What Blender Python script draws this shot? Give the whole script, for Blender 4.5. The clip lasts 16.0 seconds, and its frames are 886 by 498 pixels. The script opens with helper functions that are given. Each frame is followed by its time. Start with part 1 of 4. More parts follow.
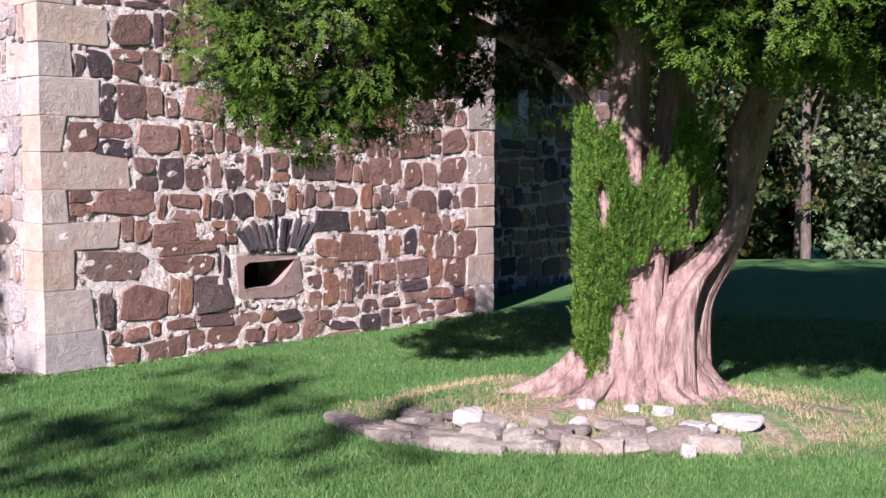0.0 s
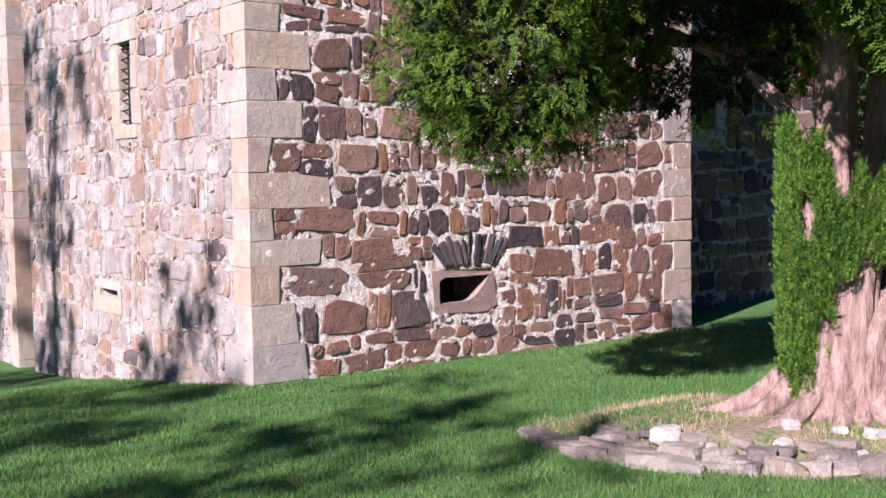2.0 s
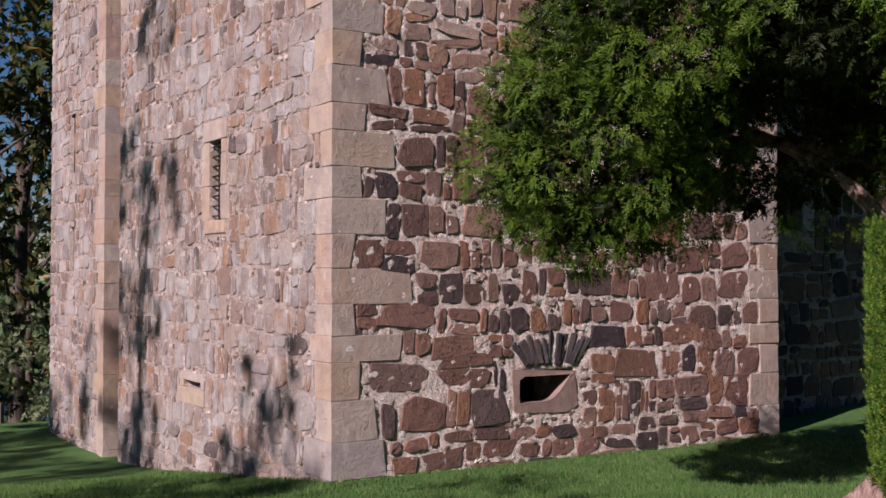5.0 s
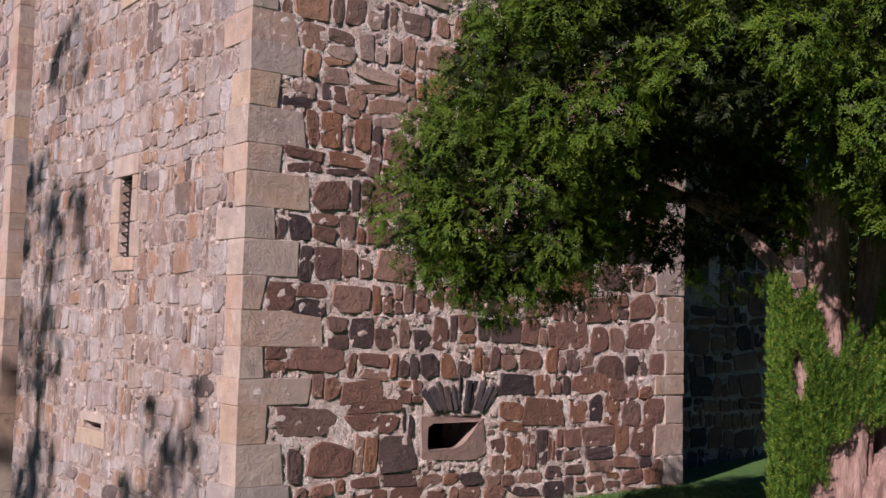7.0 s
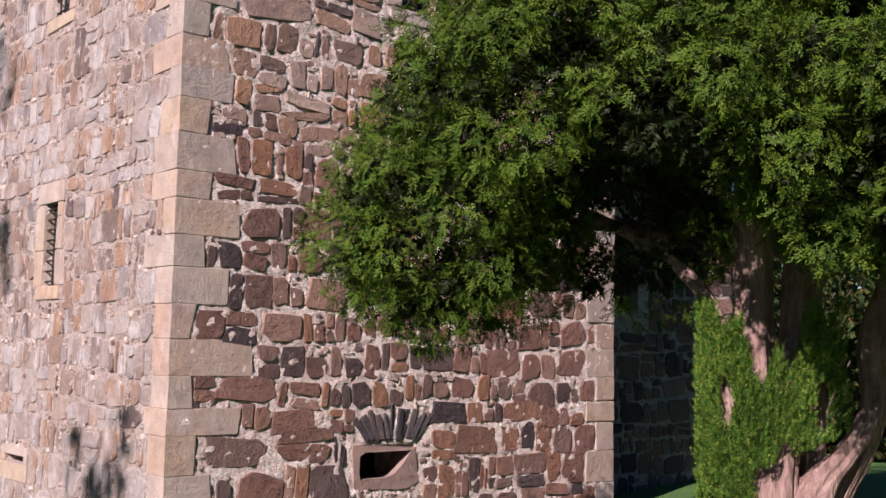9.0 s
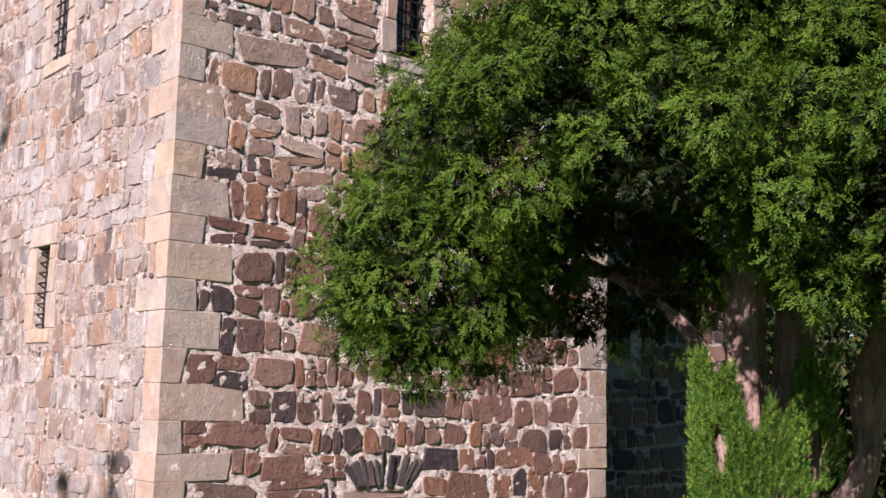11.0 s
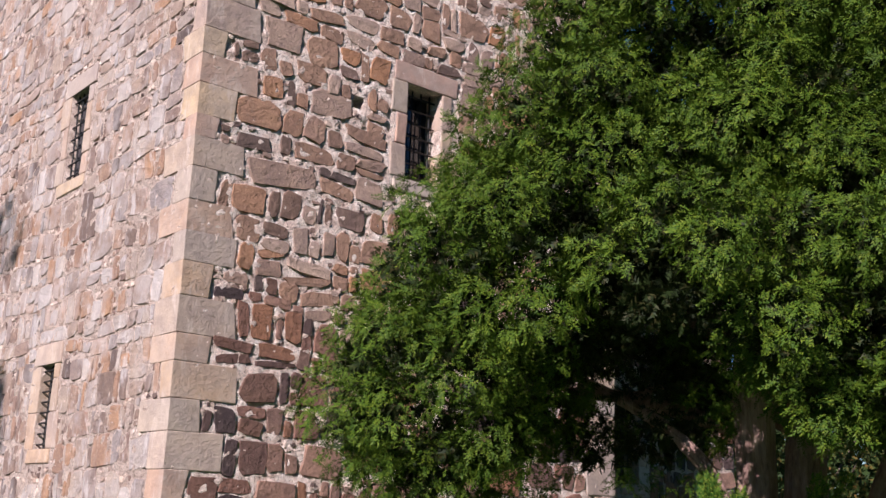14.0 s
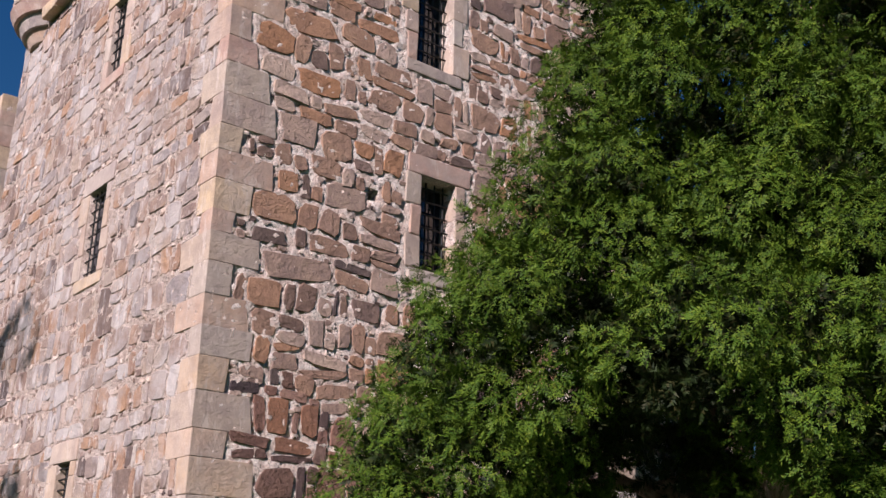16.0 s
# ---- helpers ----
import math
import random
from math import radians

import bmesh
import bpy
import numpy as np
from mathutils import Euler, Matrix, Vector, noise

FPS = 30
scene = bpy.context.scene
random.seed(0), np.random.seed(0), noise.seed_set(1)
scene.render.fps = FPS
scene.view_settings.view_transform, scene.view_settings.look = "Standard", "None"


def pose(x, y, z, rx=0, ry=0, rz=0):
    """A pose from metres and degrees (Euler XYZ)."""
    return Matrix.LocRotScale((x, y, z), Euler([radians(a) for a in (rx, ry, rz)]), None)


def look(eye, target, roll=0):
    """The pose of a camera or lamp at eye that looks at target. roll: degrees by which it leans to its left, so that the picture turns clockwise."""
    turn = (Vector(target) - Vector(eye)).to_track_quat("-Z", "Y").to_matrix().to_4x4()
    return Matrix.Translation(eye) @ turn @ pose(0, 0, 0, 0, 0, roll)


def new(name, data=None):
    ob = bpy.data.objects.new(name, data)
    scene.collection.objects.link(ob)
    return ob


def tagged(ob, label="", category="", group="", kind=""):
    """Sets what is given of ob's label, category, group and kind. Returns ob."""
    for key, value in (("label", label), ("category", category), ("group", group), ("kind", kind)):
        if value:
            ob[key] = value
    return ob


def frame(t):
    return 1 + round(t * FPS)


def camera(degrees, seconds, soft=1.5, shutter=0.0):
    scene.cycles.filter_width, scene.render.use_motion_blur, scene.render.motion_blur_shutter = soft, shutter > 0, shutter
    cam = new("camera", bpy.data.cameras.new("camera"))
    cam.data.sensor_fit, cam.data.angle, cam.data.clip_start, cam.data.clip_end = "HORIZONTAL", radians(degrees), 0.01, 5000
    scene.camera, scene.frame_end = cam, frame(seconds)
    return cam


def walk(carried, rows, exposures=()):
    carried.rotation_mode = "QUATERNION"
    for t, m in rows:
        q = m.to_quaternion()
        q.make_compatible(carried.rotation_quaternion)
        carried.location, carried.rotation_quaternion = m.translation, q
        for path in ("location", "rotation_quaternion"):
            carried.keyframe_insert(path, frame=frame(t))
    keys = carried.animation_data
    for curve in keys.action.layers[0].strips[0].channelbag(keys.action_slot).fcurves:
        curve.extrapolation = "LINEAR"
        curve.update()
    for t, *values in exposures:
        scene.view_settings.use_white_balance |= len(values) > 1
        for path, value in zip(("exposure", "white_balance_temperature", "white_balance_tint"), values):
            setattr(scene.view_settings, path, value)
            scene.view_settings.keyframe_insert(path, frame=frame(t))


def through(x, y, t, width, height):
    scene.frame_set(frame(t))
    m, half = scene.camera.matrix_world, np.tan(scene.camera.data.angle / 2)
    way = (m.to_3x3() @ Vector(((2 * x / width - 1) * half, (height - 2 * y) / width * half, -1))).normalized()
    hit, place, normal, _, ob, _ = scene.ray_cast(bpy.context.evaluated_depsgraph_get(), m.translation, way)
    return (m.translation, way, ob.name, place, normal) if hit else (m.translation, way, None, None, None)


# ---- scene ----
cam = camera(44.0, 16.0)
EYE = 1.6
# seconds, yaw, pitch, roll: the camera turns where it stands
ROWS = [
    (0.0, 0.00, -4.45, -0.20),
    (0.5, 1.58, -4.34, -0.19),
    (1.0, 3.29, -4.06, -0.11),
    (1.5, 5.91, -3.92, 0.27),
    (2.0, 10.05, -3.61, 0.82),
    (2.5, 12.22, -3.19, 1.30),
    (3.0, 13.41, -2.07, 0.91),
    (3.5, 14.82, -1.31, 0.80),
    (6.0, 12.68, 3.16, -1.34),
    (6.5, 11.01, 3.65, -1.62),
    (7.0, 9.68, 3.94, -1.45),
    (7.5, 8.00, 4.01, -1.46),
    (8.0, 6.90, 4.86, -1.34),
    (8.5, 6.32, 5.22, -1.06),
    (11.0, 5.72, 7.84, -1.41),
    (11.5, 5.64, 8.75, -1.26),
    (12.0, 5.61, 9.92, -1.35),
    (12.5, 5.66, 11.17, -1.48),
    (13.0, 5.76, 12.37, -1.44),
    (13.5, 5.86, 13.32, -1.77),
    (14.0, 5.96, 14.19, -1.93),
    (14.5, 6.14, 15.25, -1.73),
    (15.0, 6.94, 16.67, -1.05),
    (15.5, 7.22, 17.86, -1.02),
    (16.0, 6.99, 18.87, -1.22),
]
EXPOSURES = ((0.0, 1.36, 5800, 23), (2.0, 1.27, 5900, 23), (3.5, 0.64, 6150, 25), (6.0, 0.3, 6500, 28), (8.5, 0.62, 6500, 27), (11.0, 1.02, 6350, 22), (16.0, 0.72, 6400, 22))
walk(cam, [(t, pose(0, 0, EYE, 90 + pitch, roll, yaw)) for t, yaw, pitch, roll in ROWS], EXPOSURES)

# ---- world and sun ----
SUN_EL = radians(33)
SUN_AZ = radians(201)          # where the sun stands, clockwise from +y
world = bpy.data.worlds.new("sky")
scene.world = world
world.use_nodes = True
wn = world.node_tree
sky = wn.nodes.new("ShaderNodeTexSky")
sky.sky_type, sky.sun_disc = "NISHITA", False
sky.air_density, sky.dust_density, sky.ozone_density = 1.0, 0.0, 4.0
sky.sun_elevation, sky.sun_rotation = SUN_EL, SUN_AZ
rich = wn.nodes.new("ShaderNodeHueSaturation")
rich.inputs["Saturation"].default_value = 1.3
wn.links.new(sky.outputs[0], rich.inputs["Color"])
wn.links.new(rich.outputs[0], wn.nodes["Background"].inputs[0])
wn.nodes["Background"].inputs[1].default_value = 0.038
sun = new("sun", bpy.data.lights.new("sun", "SUN"))
sun.data.energy, sun.data.angle, sun.data.color = 5.0, radians(0.55), (1.0, 0.96, 0.92)
to_sun = Vector((math.sin(SUN_AZ) * math.cos(SUN_EL), math.cos(SUN_AZ) * math.cos(SUN_EL), math.sin(SUN_EL)))
sun.matrix_world = look(to_sun * 60, (0, 0, 0))


# ---- materials ----
class Nodes:
    """Short hand for a node material."""

    def __init__(self, name):
        self.mat = bpy.data.materials.new(name)
        self.mat.use_nodes = True
        self.tree = self.mat.node_tree
        self.bsdf = self.tree.nodes["Principled BSDF"]

    def node(self, kind, **values):
        n = self.tree.nodes.new("ShaderNode" + kind)
        for key, value in values.items():
            n.inputs[key].default_value = value
        return n

    def link(self, a, b):
        self.tree.links.new(a, b)

    def coords(self):
        return self.node("NewGeometry").outputs["Position"]

    def noise(self, scale, detail=4.0, rough=0.55, stretch=None, vector=None):
        n = self.node("TexNoise", Scale=scale, Detail=detail, Roughness=rough)
        v = vector or self.coords()
        if stretch:
            m = self.node("Mapping")
            m.inputs["Scale"].default_value = stretch
            self.link(v, m.inputs["Vector"])
            v = m.outputs[0]
        self.link(v, n.inputs["Vector"])
        return n.outputs["Fac"]

    def ramp(self, fac, stops):
        r = self.node("ValToRGB")
        els = r.color_ramp.elements
        while len(els) < len(stops):
            els.new(0.5)
        for e, (at, c) in zip(els, stops):
            e.position, e.color = at, (*c, 1)
        self.link(fac, r.inputs[0])
        return r.outputs[0]

    def mix(self, fac, a, b, blend="MIX"):
        m = self.tree.nodes.new("ShaderNodeMix")
        m.data_type, m.blend_type = "RGBA", blend
        for sock, v in ((m.inputs[0], fac), (m.inputs[6], a), (m.inputs[7], b)):
            if isinstance(v, (int, float)):
                sock.default_value = v
            elif isinstance(v, tuple):
                sock.default_value = (*v, 1)
            else:
                self.link(v, sock)
        return m.outputs[2]

    def math(self, op, a, b=0.0):
        m = self.tree.nodes.new("ShaderNodeMath")
        m.operation = op
        for sock, v in zip(m.inputs, (a, b)):
            if isinstance(v, (int, float)):
                sock.default_value = v
            else:
                self.link(v, sock)
        return m.outputs[0]

    def rand(self):
        """A random number a piece, whether it is an object or an island."""
        ob = self.node("ObjectInfo").outputs["Random"]
        isl = self.node("NewGeometry").outputs["Random Per Island"]
        return self.math("FRACT", self.math("ADD", self.math("MULTIPLY", ob, 7.13), isl))

    def bump(self, height, strength, distance):
        b = self.node("Bump", Strength=strength, Distance=distance)
        self.link(height, b.inputs["Height"])
        self.link(b.outputs[0], self.bsdf.inputs["Normal"])

    def done(self, color, rough=0.85, spec=0.3):
        self.link(color, self.bsdf.inputs["Base Color"]) if not isinstance(color, tuple) else None
        if isinstance(color, tuple):
            self.bsdf.inputs["Base Color"].default_value = (*color, 1)
        if isinstance(rough, float):
            self.bsdf.inputs["Roughness"].default_value = rough
        else:
            self.link(rough, self.bsdf.inputs["Roughness"])
        self.bsdf.inputs["Specular IOR Level"].default_value = spec
        return self.mat


def stone_mat(name, stops, grain=(0.66, 1.26), stain=None, bumps=0.7, lichen=None):
    n = Nodes(name)
    base = n.ramp(n.rand(), stops)
    fine = n.noise(52, 6, 0.7)
    broad = n.noise(6.5, 4, 0.6)
    g = n.ramp(fine, ((0.25, (grain[0],) * 3), (0.75, (grain[1],) * 3)))
    c = n.mix(1.0, base, g, "MULTIPLY")
    patch = n.ramp(broad, ((0.35, (0.74, 0.70, 0.72)), (0.65, (1.16, 1.1, 1.02))))
    c = n.mix(0.7, c, patch, "MULTIPLY")
    if stain:
        c = n.mix(n.ramp(n.noise(14, 5, 0.7), ((0.6, (0, 0, 0)), (0.74, (0.5, 0.5, 0.5)))), c, stain)
    if lichen:
        big = n.noise(1.3, 5, 0.7)
        c = n.mix(n.ramp(big, ((0.46, (0, 0, 0)), (0.6, (0.5, 0.5, 0.5)))), c, lichen)
        runs = n.noise(7, 5, 0.7, (1, 1, 0.35))
        c = n.mix(n.ramp(runs, ((0.56, (0, 0, 0)), (0.64, (0.55, 0.55, 0.55)))), c, tuple(min(0.8, 1.25 * k) for k in lichen))
    n.bump(n.math("ADD", n.math("MULTIPLY", fine, 0.6), n.noise(15, 6, 0.65)), bumps, 0.045)
    return n.done(c, 0.9, 0.25)


def mortar_mat(name, stops):
    n = Nodes(name)
    big = n.noise(9, 6, 0.7)
    fine = n.noise(60, 5, 0.7)
    c = n.ramp(big, stops)
    # pits darkened, grains brightened: shadow and highlight of the relief put into colour
    c = n.mix(0.9, c, n.ramp(fine, ((0.34, (0.34, 0.30, 0.29)), (0.46, (1.0, 0.98, 0.97)), (0.66, (1.22, 1.2, 1.18)))), "MULTIPLY")
    n.bump(n.math("ADD", fine, n.math("MULTIPLY", n.noise(26, 6, 0.7), 1.8)), 0.9, 0.045)
    return n.done(c, 0.95, 0.15)


M = {}
M["rubble_dark"] = stone_mat("whinstone", (
    (0.0, (0.058, 0.043, 0.046)), (0.14, (0.109, 0.070, 0.065)), (0.3, (0.193, 0.102, 0.078)), (0.48, (0.234, 0.130, 0.103)),
    (0.62, (0.270, 0.134, 0.082)), (0.75, (0.099, 0.070, 0.068)), (0.88, (0.312, 0.188, 0.144)), (1.0, (0.208, 0.125, 0.103))), stain=(0.40, 0.29, 0.25))
M["rubble_mid"] = stone_mat("mixed_rubble", (
    (0.0, (0.105, 0.078, 0.074)), (0.16, (0.26, 0.165, 0.125)), (0.34, (0.34, 0.215, 0.155)), (0.5, (0.37, 0.19, 0.105)),
    (0.66, (0.31, 0.215, 0.175)), (0.82, (0.46, 0.345, 0.285)), (1.0, (0.21, 0.14, 0.118))), stain=(0.48, 0.37, 0.32))
M["rubble_light"] = stone_mat("pale_rubble", (
    (0.0, (0.115, 0.086, 0.082)), (0.14, (0.27, 0.19, 0.155)), (0.3, (0.37, 0.22, 0.14)), (0.46, (0.24, 0.165, 0.14)),
    (0.6, (0.38, 0.30, 0.25)), (0.74, (0.27, 0.23, 0.225)), (0.88, (0.46, 0.40, 0.37)), (1.0, (0.20, 0.135, 0.115))), stain=(0.56, 0.50, 0.46), grain=(0.62, 1.3), bumps=0.7, lichen=(0.48, 0.435, 0.425))
M["dressed"] = stone_mat("sandstone", (
    (0.0, (0.36, 0.295, 0.26)), (0.2, (0.43, 0.315, 0.225)), (0.4, (0.40, 0.265, 0.225)), (0.55, (0.46, 0.345, 0.24)), (0.7, (0.34, 0.295, 0.28)), (0.85, (0.43, 0.285, 0.205)), (1.0, (0.43, 0.38, 0.345))),
    grain=(0.84, 1.1), stain=(0.25, 0.21, 0.185), bumps=0.4, lichen=(0.42, 0.345, 0.30))
M["mortar"] = mortar_mat("lime_mortar", ((0.3, (0.40, 0.29, 0.25)), (0.45, (0.78, 0.62, 0.54)), (0.6, (0.92, 0.81, 0.74))))
M["mortar_light"] = mortar_mat("weathered_shade_mortar", ((0.3, (0.36, 0.27, 0.23)), (0.5, (0.56, 0.445, 0.39)), (0.7, (0.68, 0.59, 0.535))))
M["pinning"] = stone_mat("pinning_stone", ((0.0, (0.12, 0.085, 0.08)), (0.25, (0.26, 0.175, 0.145)), (0.5, (0.56, 0.44, 0.38)), (0.8, (0.74, 0.63, 0.57)), (1.0, (0.24, 0.155, 0.12))))
M["slate"] = stone_mat("dark_slab", ((0.0, (0.055, 0.047, 0.052)), (0.6, (0.10, 0.082, 0.085)), (1.0, (0.15, 0.11, 0.10))))
M["loop_stone"] = stone_mat("pink_sandstone", ((0.0, (0.30, 0.205, 0.175)), (1.0, (0.36, 0.25, 0.215))), grain=(0.85, 1.1), stain=(0.22, 0.16, 0.14), bumps=0.4)
M["rock"] = stone_mat("fieldstone", (
    (0.0, (0.15, 0.12, 0.105)), (0.3, (0.27, 0.215, 0.18)), (0.6, (0.20, 0.16, 0.14)), (0.85, (0.38, 0.31, 0.26)), (1.0, (0.23, 0.17, 0.13))), stain=(0.44, 0.39, 0.34), lichen=(0.34, 0.29, 0.24))
M["rock_white"] = stone_mat("bleached_stone", ((0.0, (0.40, 0.36, 0.33)), (1.0, (0.54, 0.49, 0.46))), grain=(0.85, 1.1))


def lawn_mat():
    n = Nodes("mown_grass")
    big = n.noise(0.7, 3)
    fine = n.noise(55, 5, 0.7)
    mid = n.noise(7, 4, 0.6)
    c = n.ramp(fine, ((0.28, (0.045, 0.098, 0.028)), (0.55, (0.092, 0.185, 0.054)), (0.78, (0.155, 0.26, 0.088))))
    c = n.mix(0.75, c, n.ramp(mid, ((0.3, (0.72, 0.8, 0.7)), (0.7, (1.25, 1.15, 1.1)))), "MULTIPLY")
    c = n.mix(0.6, c, n.ramp(big, ((0.3, (0.8, 0.85, 0.8)), (0.7, (1.2, 1.1, 1.1)))), "MULTIPLY")
    n.bump(fine, 0.7, 0.03)
    # worn, dry ground round the yew
    sep = n.node("SeparateXYZ")
    n.link(n.coords(), sep.inputs[0])
    ex = n.math("DIVIDE", n.math("SUBTRACT", sep.outputs[0], 1.35), 2.0)
    ey = n.math("DIVIDE", n.math("SUBTRACT", sep.outputs[1], 6.95), 1.22)
    d = n.math("SQRT", n.math("ADD", n.math("MULTIPLY", ex, ex), n.math("MULTIPLY", ey, ey)))
    d = n.math("ADD", d, n.math("MULTIPLY", n.math("SUBTRACT", n.noise(3.5, 5, 0.65), 0.5), 0.9))
    dry = n.ramp(n.noise(30, 5, 0.7), ((0.3, (0.13, 0.085, 0.06)), (0.5, (0.29, 0.20, 0.14)), (0.7, (0.44, 0.34, 0.25))))
    green = n.ramp(n.noise(4.5, 5, 0.7), ((0.46, (1, 1, 1)), (0.58, (0.15, 0.15, 0.15))))
    c = n.mix(n.mix(1.0, n.ramp(d, ((0.75, (0.92, 0.92, 0.92)), (1.08, (0, 0, 0)))), green, "MULTIPLY"), c, dry)
    return n.done(c, 0.9, 0.2)


def leaf_mat(name, stops, through=0.25, rough=0.55, even=0.0):
    n = Nodes(name)
    fac = n.math("ADD", n.math("MULTIPLY", n.rand(), 1 - even), n.math("MULTIPLY", n.noise(9, 4, 0.6), even))
    c = n.ramp(fac, stops)
    c = n.mix(0.7, c, n.ramp(n.noise(2.2, 3), ((0.3, (0.7, 0.75, 0.7)), (0.7, (1.25, 1.2, 1.1)))), "MULTIPLY")
    n.done(c, rough, 0.12)
    t = n.node("BsdfTranslucent")
    n.link(c, t.inputs[0])
    mx = n.node("MixShader")
    mx.inputs[0].default_value = through
    n.link(n.bsdf.outputs[0], mx.inputs[1])
    n.link(t.outputs[0], mx.inputs[2])
    n.link(mx.outputs[0], n.tree.nodes["Material Output"].inputs[0])
    return n.mat


def bark_mat(name, stops, stretch, scale=9.0):
    n = Nodes(name)
    v = n.node("TexCoord").outputs["Object"]
    a = n.noise(scale, 7, 0.65, stretch, v)
    b = n.noise(scale * 5, 5, 0.6, stretch, v)
    c = n.ramp(a, stops)
    c = n.mix(0.7, c, n.ramp(b, ((0.3, (0.6, 0.58, 0.58)), (0.7, (1.2, 1.15, 1.1)))), "MULTIPLY")
    n.bump(n.math("ADD", a, n.math("MULTIPLY", b, 0.4)), 0.9, 0.05)
    return n.done(c, 0.85, 0.25)


def plain_mat(name, color, rough=0.6, metal=0.0, scale=20.0, vary=0.3):
    n = Nodes(name)
    f = n.noise(scale, 5)
    c = n.mix(1.0, color, n.ramp(f, ((0.3, (1 - vary,) * 3), (0.7, (1 + vary,) * 3))), "MULTIPLY")
    n.bsdf.inputs["Metallic"].default_value = metal
    return n.done(c, rough)


M["lawn"] = lawn_mat()
M["grass"] = leaf_mat("grass_blades", ((0.0, (0.052, 0.125, 0.028)), (0.5, (0.095, 0.19, 0.05)), (0.85, (0.145, 0.24, 0.075)), (1.0, (0.26, 0.26, 0.12))), 0.3)
M["dry_grass"] = leaf_mat("dry_grass", ((0.0, (0.36, 0.26, 0.15)), (0.6, (0.46, 0.35, 0.22)), (1.0, (0.20, 0.22, 0.08))), 0.2)
M["yew"] = leaf_mat("yew_needles", ((0.0, (0.013, 0.032, 0.005)), (0.32, (0.030, 0.066, 0.007)), (0.58, (0.064, 0.106, 0.010)), (0.8, (0.120, 0.150, 0.015)), (1.0, (0.15, 0.11, 0.02))), 0.06, 0.6, 0.62)
# near-black needles: the crown's inner shade is put into their colour
M["yew_inner"] = leaf_mat("shade_dark_needles", ((0.0, (0.010, 0.016, 0.006)), (0.6, (0.018, 0.030, 0.008)), (1.0, (0.036, 0.032, 0.012))), 0.05)
M["yew_fresh"] = leaf_mat("fresh_yew_shoots", ((0.0, (0.025, 0.075, 0.016)), (0.4, (0.07, 0.165, 0.028)), (0.75, (0.15, 0.24, 0.035)), (1.0, (0.30, 0.33, 0.06))), 0.25)
M["leaf_dark"] = leaf_mat("dark_foliage", ((0.0, (0.018, 0.036, 0.012)), (0.6, (0.04, 0.065, 0.02)), (0.9, (0.10, 0.085, 0.025)), (1.0, (0.16, 0.09, 0.03))), 0.25)
M["leaf_autumn"] = leaf_mat("autumn_foliage", ((0.0, (0.02, 0.04, 0.014)), (0.55, (0.05, 0.075, 0.022)), (0.8, (0.14, 0.10, 0.03)), (1.0, (0.22, 0.11, 0.03))), 0.25)
M["leaf_pale"] = leaf_mat("pale_foliage", ((0.0, (0.07, 0.10, 0.045)), (0.6, (0.15, 0.18, 0.09)), (1.0, (0.26, 0.27, 0.16))), 0.3)
M["bark_yew"] = bark_mat("yew_bark", ((0.3, (0.15, 0.085, 0.075)), (0.5, (0.33, 0.21, 0.18)), (0.72, (0.50, 0.36, 0.31))), (2.2, 2.2, 0.35))
M["bark"] = bark_mat("bark", ((0.3, (0.06, 0.045, 0.035)), (0.7, (0.2, 0.15, 0.12))), (2, 2, 0.4))
M["iron"] = plain_mat("iron", (0.03, 0.028, 0.028), 0.6, 0.6)
M["wood"] = plain_mat("weathered_wood", (0.10, 0.08, 0.06), 0.8)


def glass_mat():
    n = Nodes("old_glass")
    n.bump(n.noise(4, 2), 0.15, 0.02)
    n.bsdf.inputs["Base Color"].default_value = (0.012, 0.018, 0.03, 1)
    n.bsdf.inputs["Roughness"].default_value = 0.08
    n.bsdf.inputs["Specular IOR Level"].default_value = 0.8
    return n.mat


def water_mat():
    n = Nodes("river_water")
    n.bump(n.noise(1.2, 4, 0.6, (1, 3, 1)), 0.3, 0.15)
    n.bsdf.inputs["Base Color"].default_value = (0.02, 0.05, 0.11, 1)
    n.bsdf.inputs["Roughness"].default_value = 0.12
    return n.mat


M["glass"], M["water"] = glass_mat(), water_mat()
# near-black colour for sheets that paint the shade inside openings
M["dark"] = plain_mat("opening_shade", (0.02, 0.017, 0.015), 0.95)


# ---- mesh helpers ----
def mesh_of(name, verts, faces, material, smooth=False):
    me = bpy.data.meshes.new(name)
    me.from_pydata([tuple(map(float, v)) for v in verts], [], [tuple(map(int, f)) for f in faces])
    me.materials.append(material)
    if smooth:
        me.polygons.foreach_set("use_smooth", [True] * len(me.polygons))
    me.update()
    return me


def quick_mesh(name, verts, quads, material, smooth=False):
    """A large mesh of quads (n x 4) or triangles (n x 3) from arrays."""
    me = bpy.data.meshes.new(name)
    k = quads.shape[1]
    me.vertices.add(len(verts))
    me.vertices.foreach_set("co", np.asarray(verts, np.float32).ravel())
    me.loops.add(quads.size)
    me.loops.foreach_set("vertex_index", np.asarray(quads, np.int32).ravel())
    me.polygons.add(len(quads))
    me.polygons.foreach_set("loop_start", np.arange(0, quads.size, k, dtype=np.int32))
    me.polygons.foreach_set("loop_total", np.full(len(quads), k, np.int32))
    me.materials.append(material)
    me.update(calc_edges=True)
    if smooth:
        me.polygons.foreach_set("use_smooth", [True] * len(me.polygons))
    return me


def put(name, me, parent=None, m=None, label=""):
    ob = new(name, me)
    ob.parent = parent
    if m is not None:
        ob.matrix_basis = m
    return tagged(ob, label)


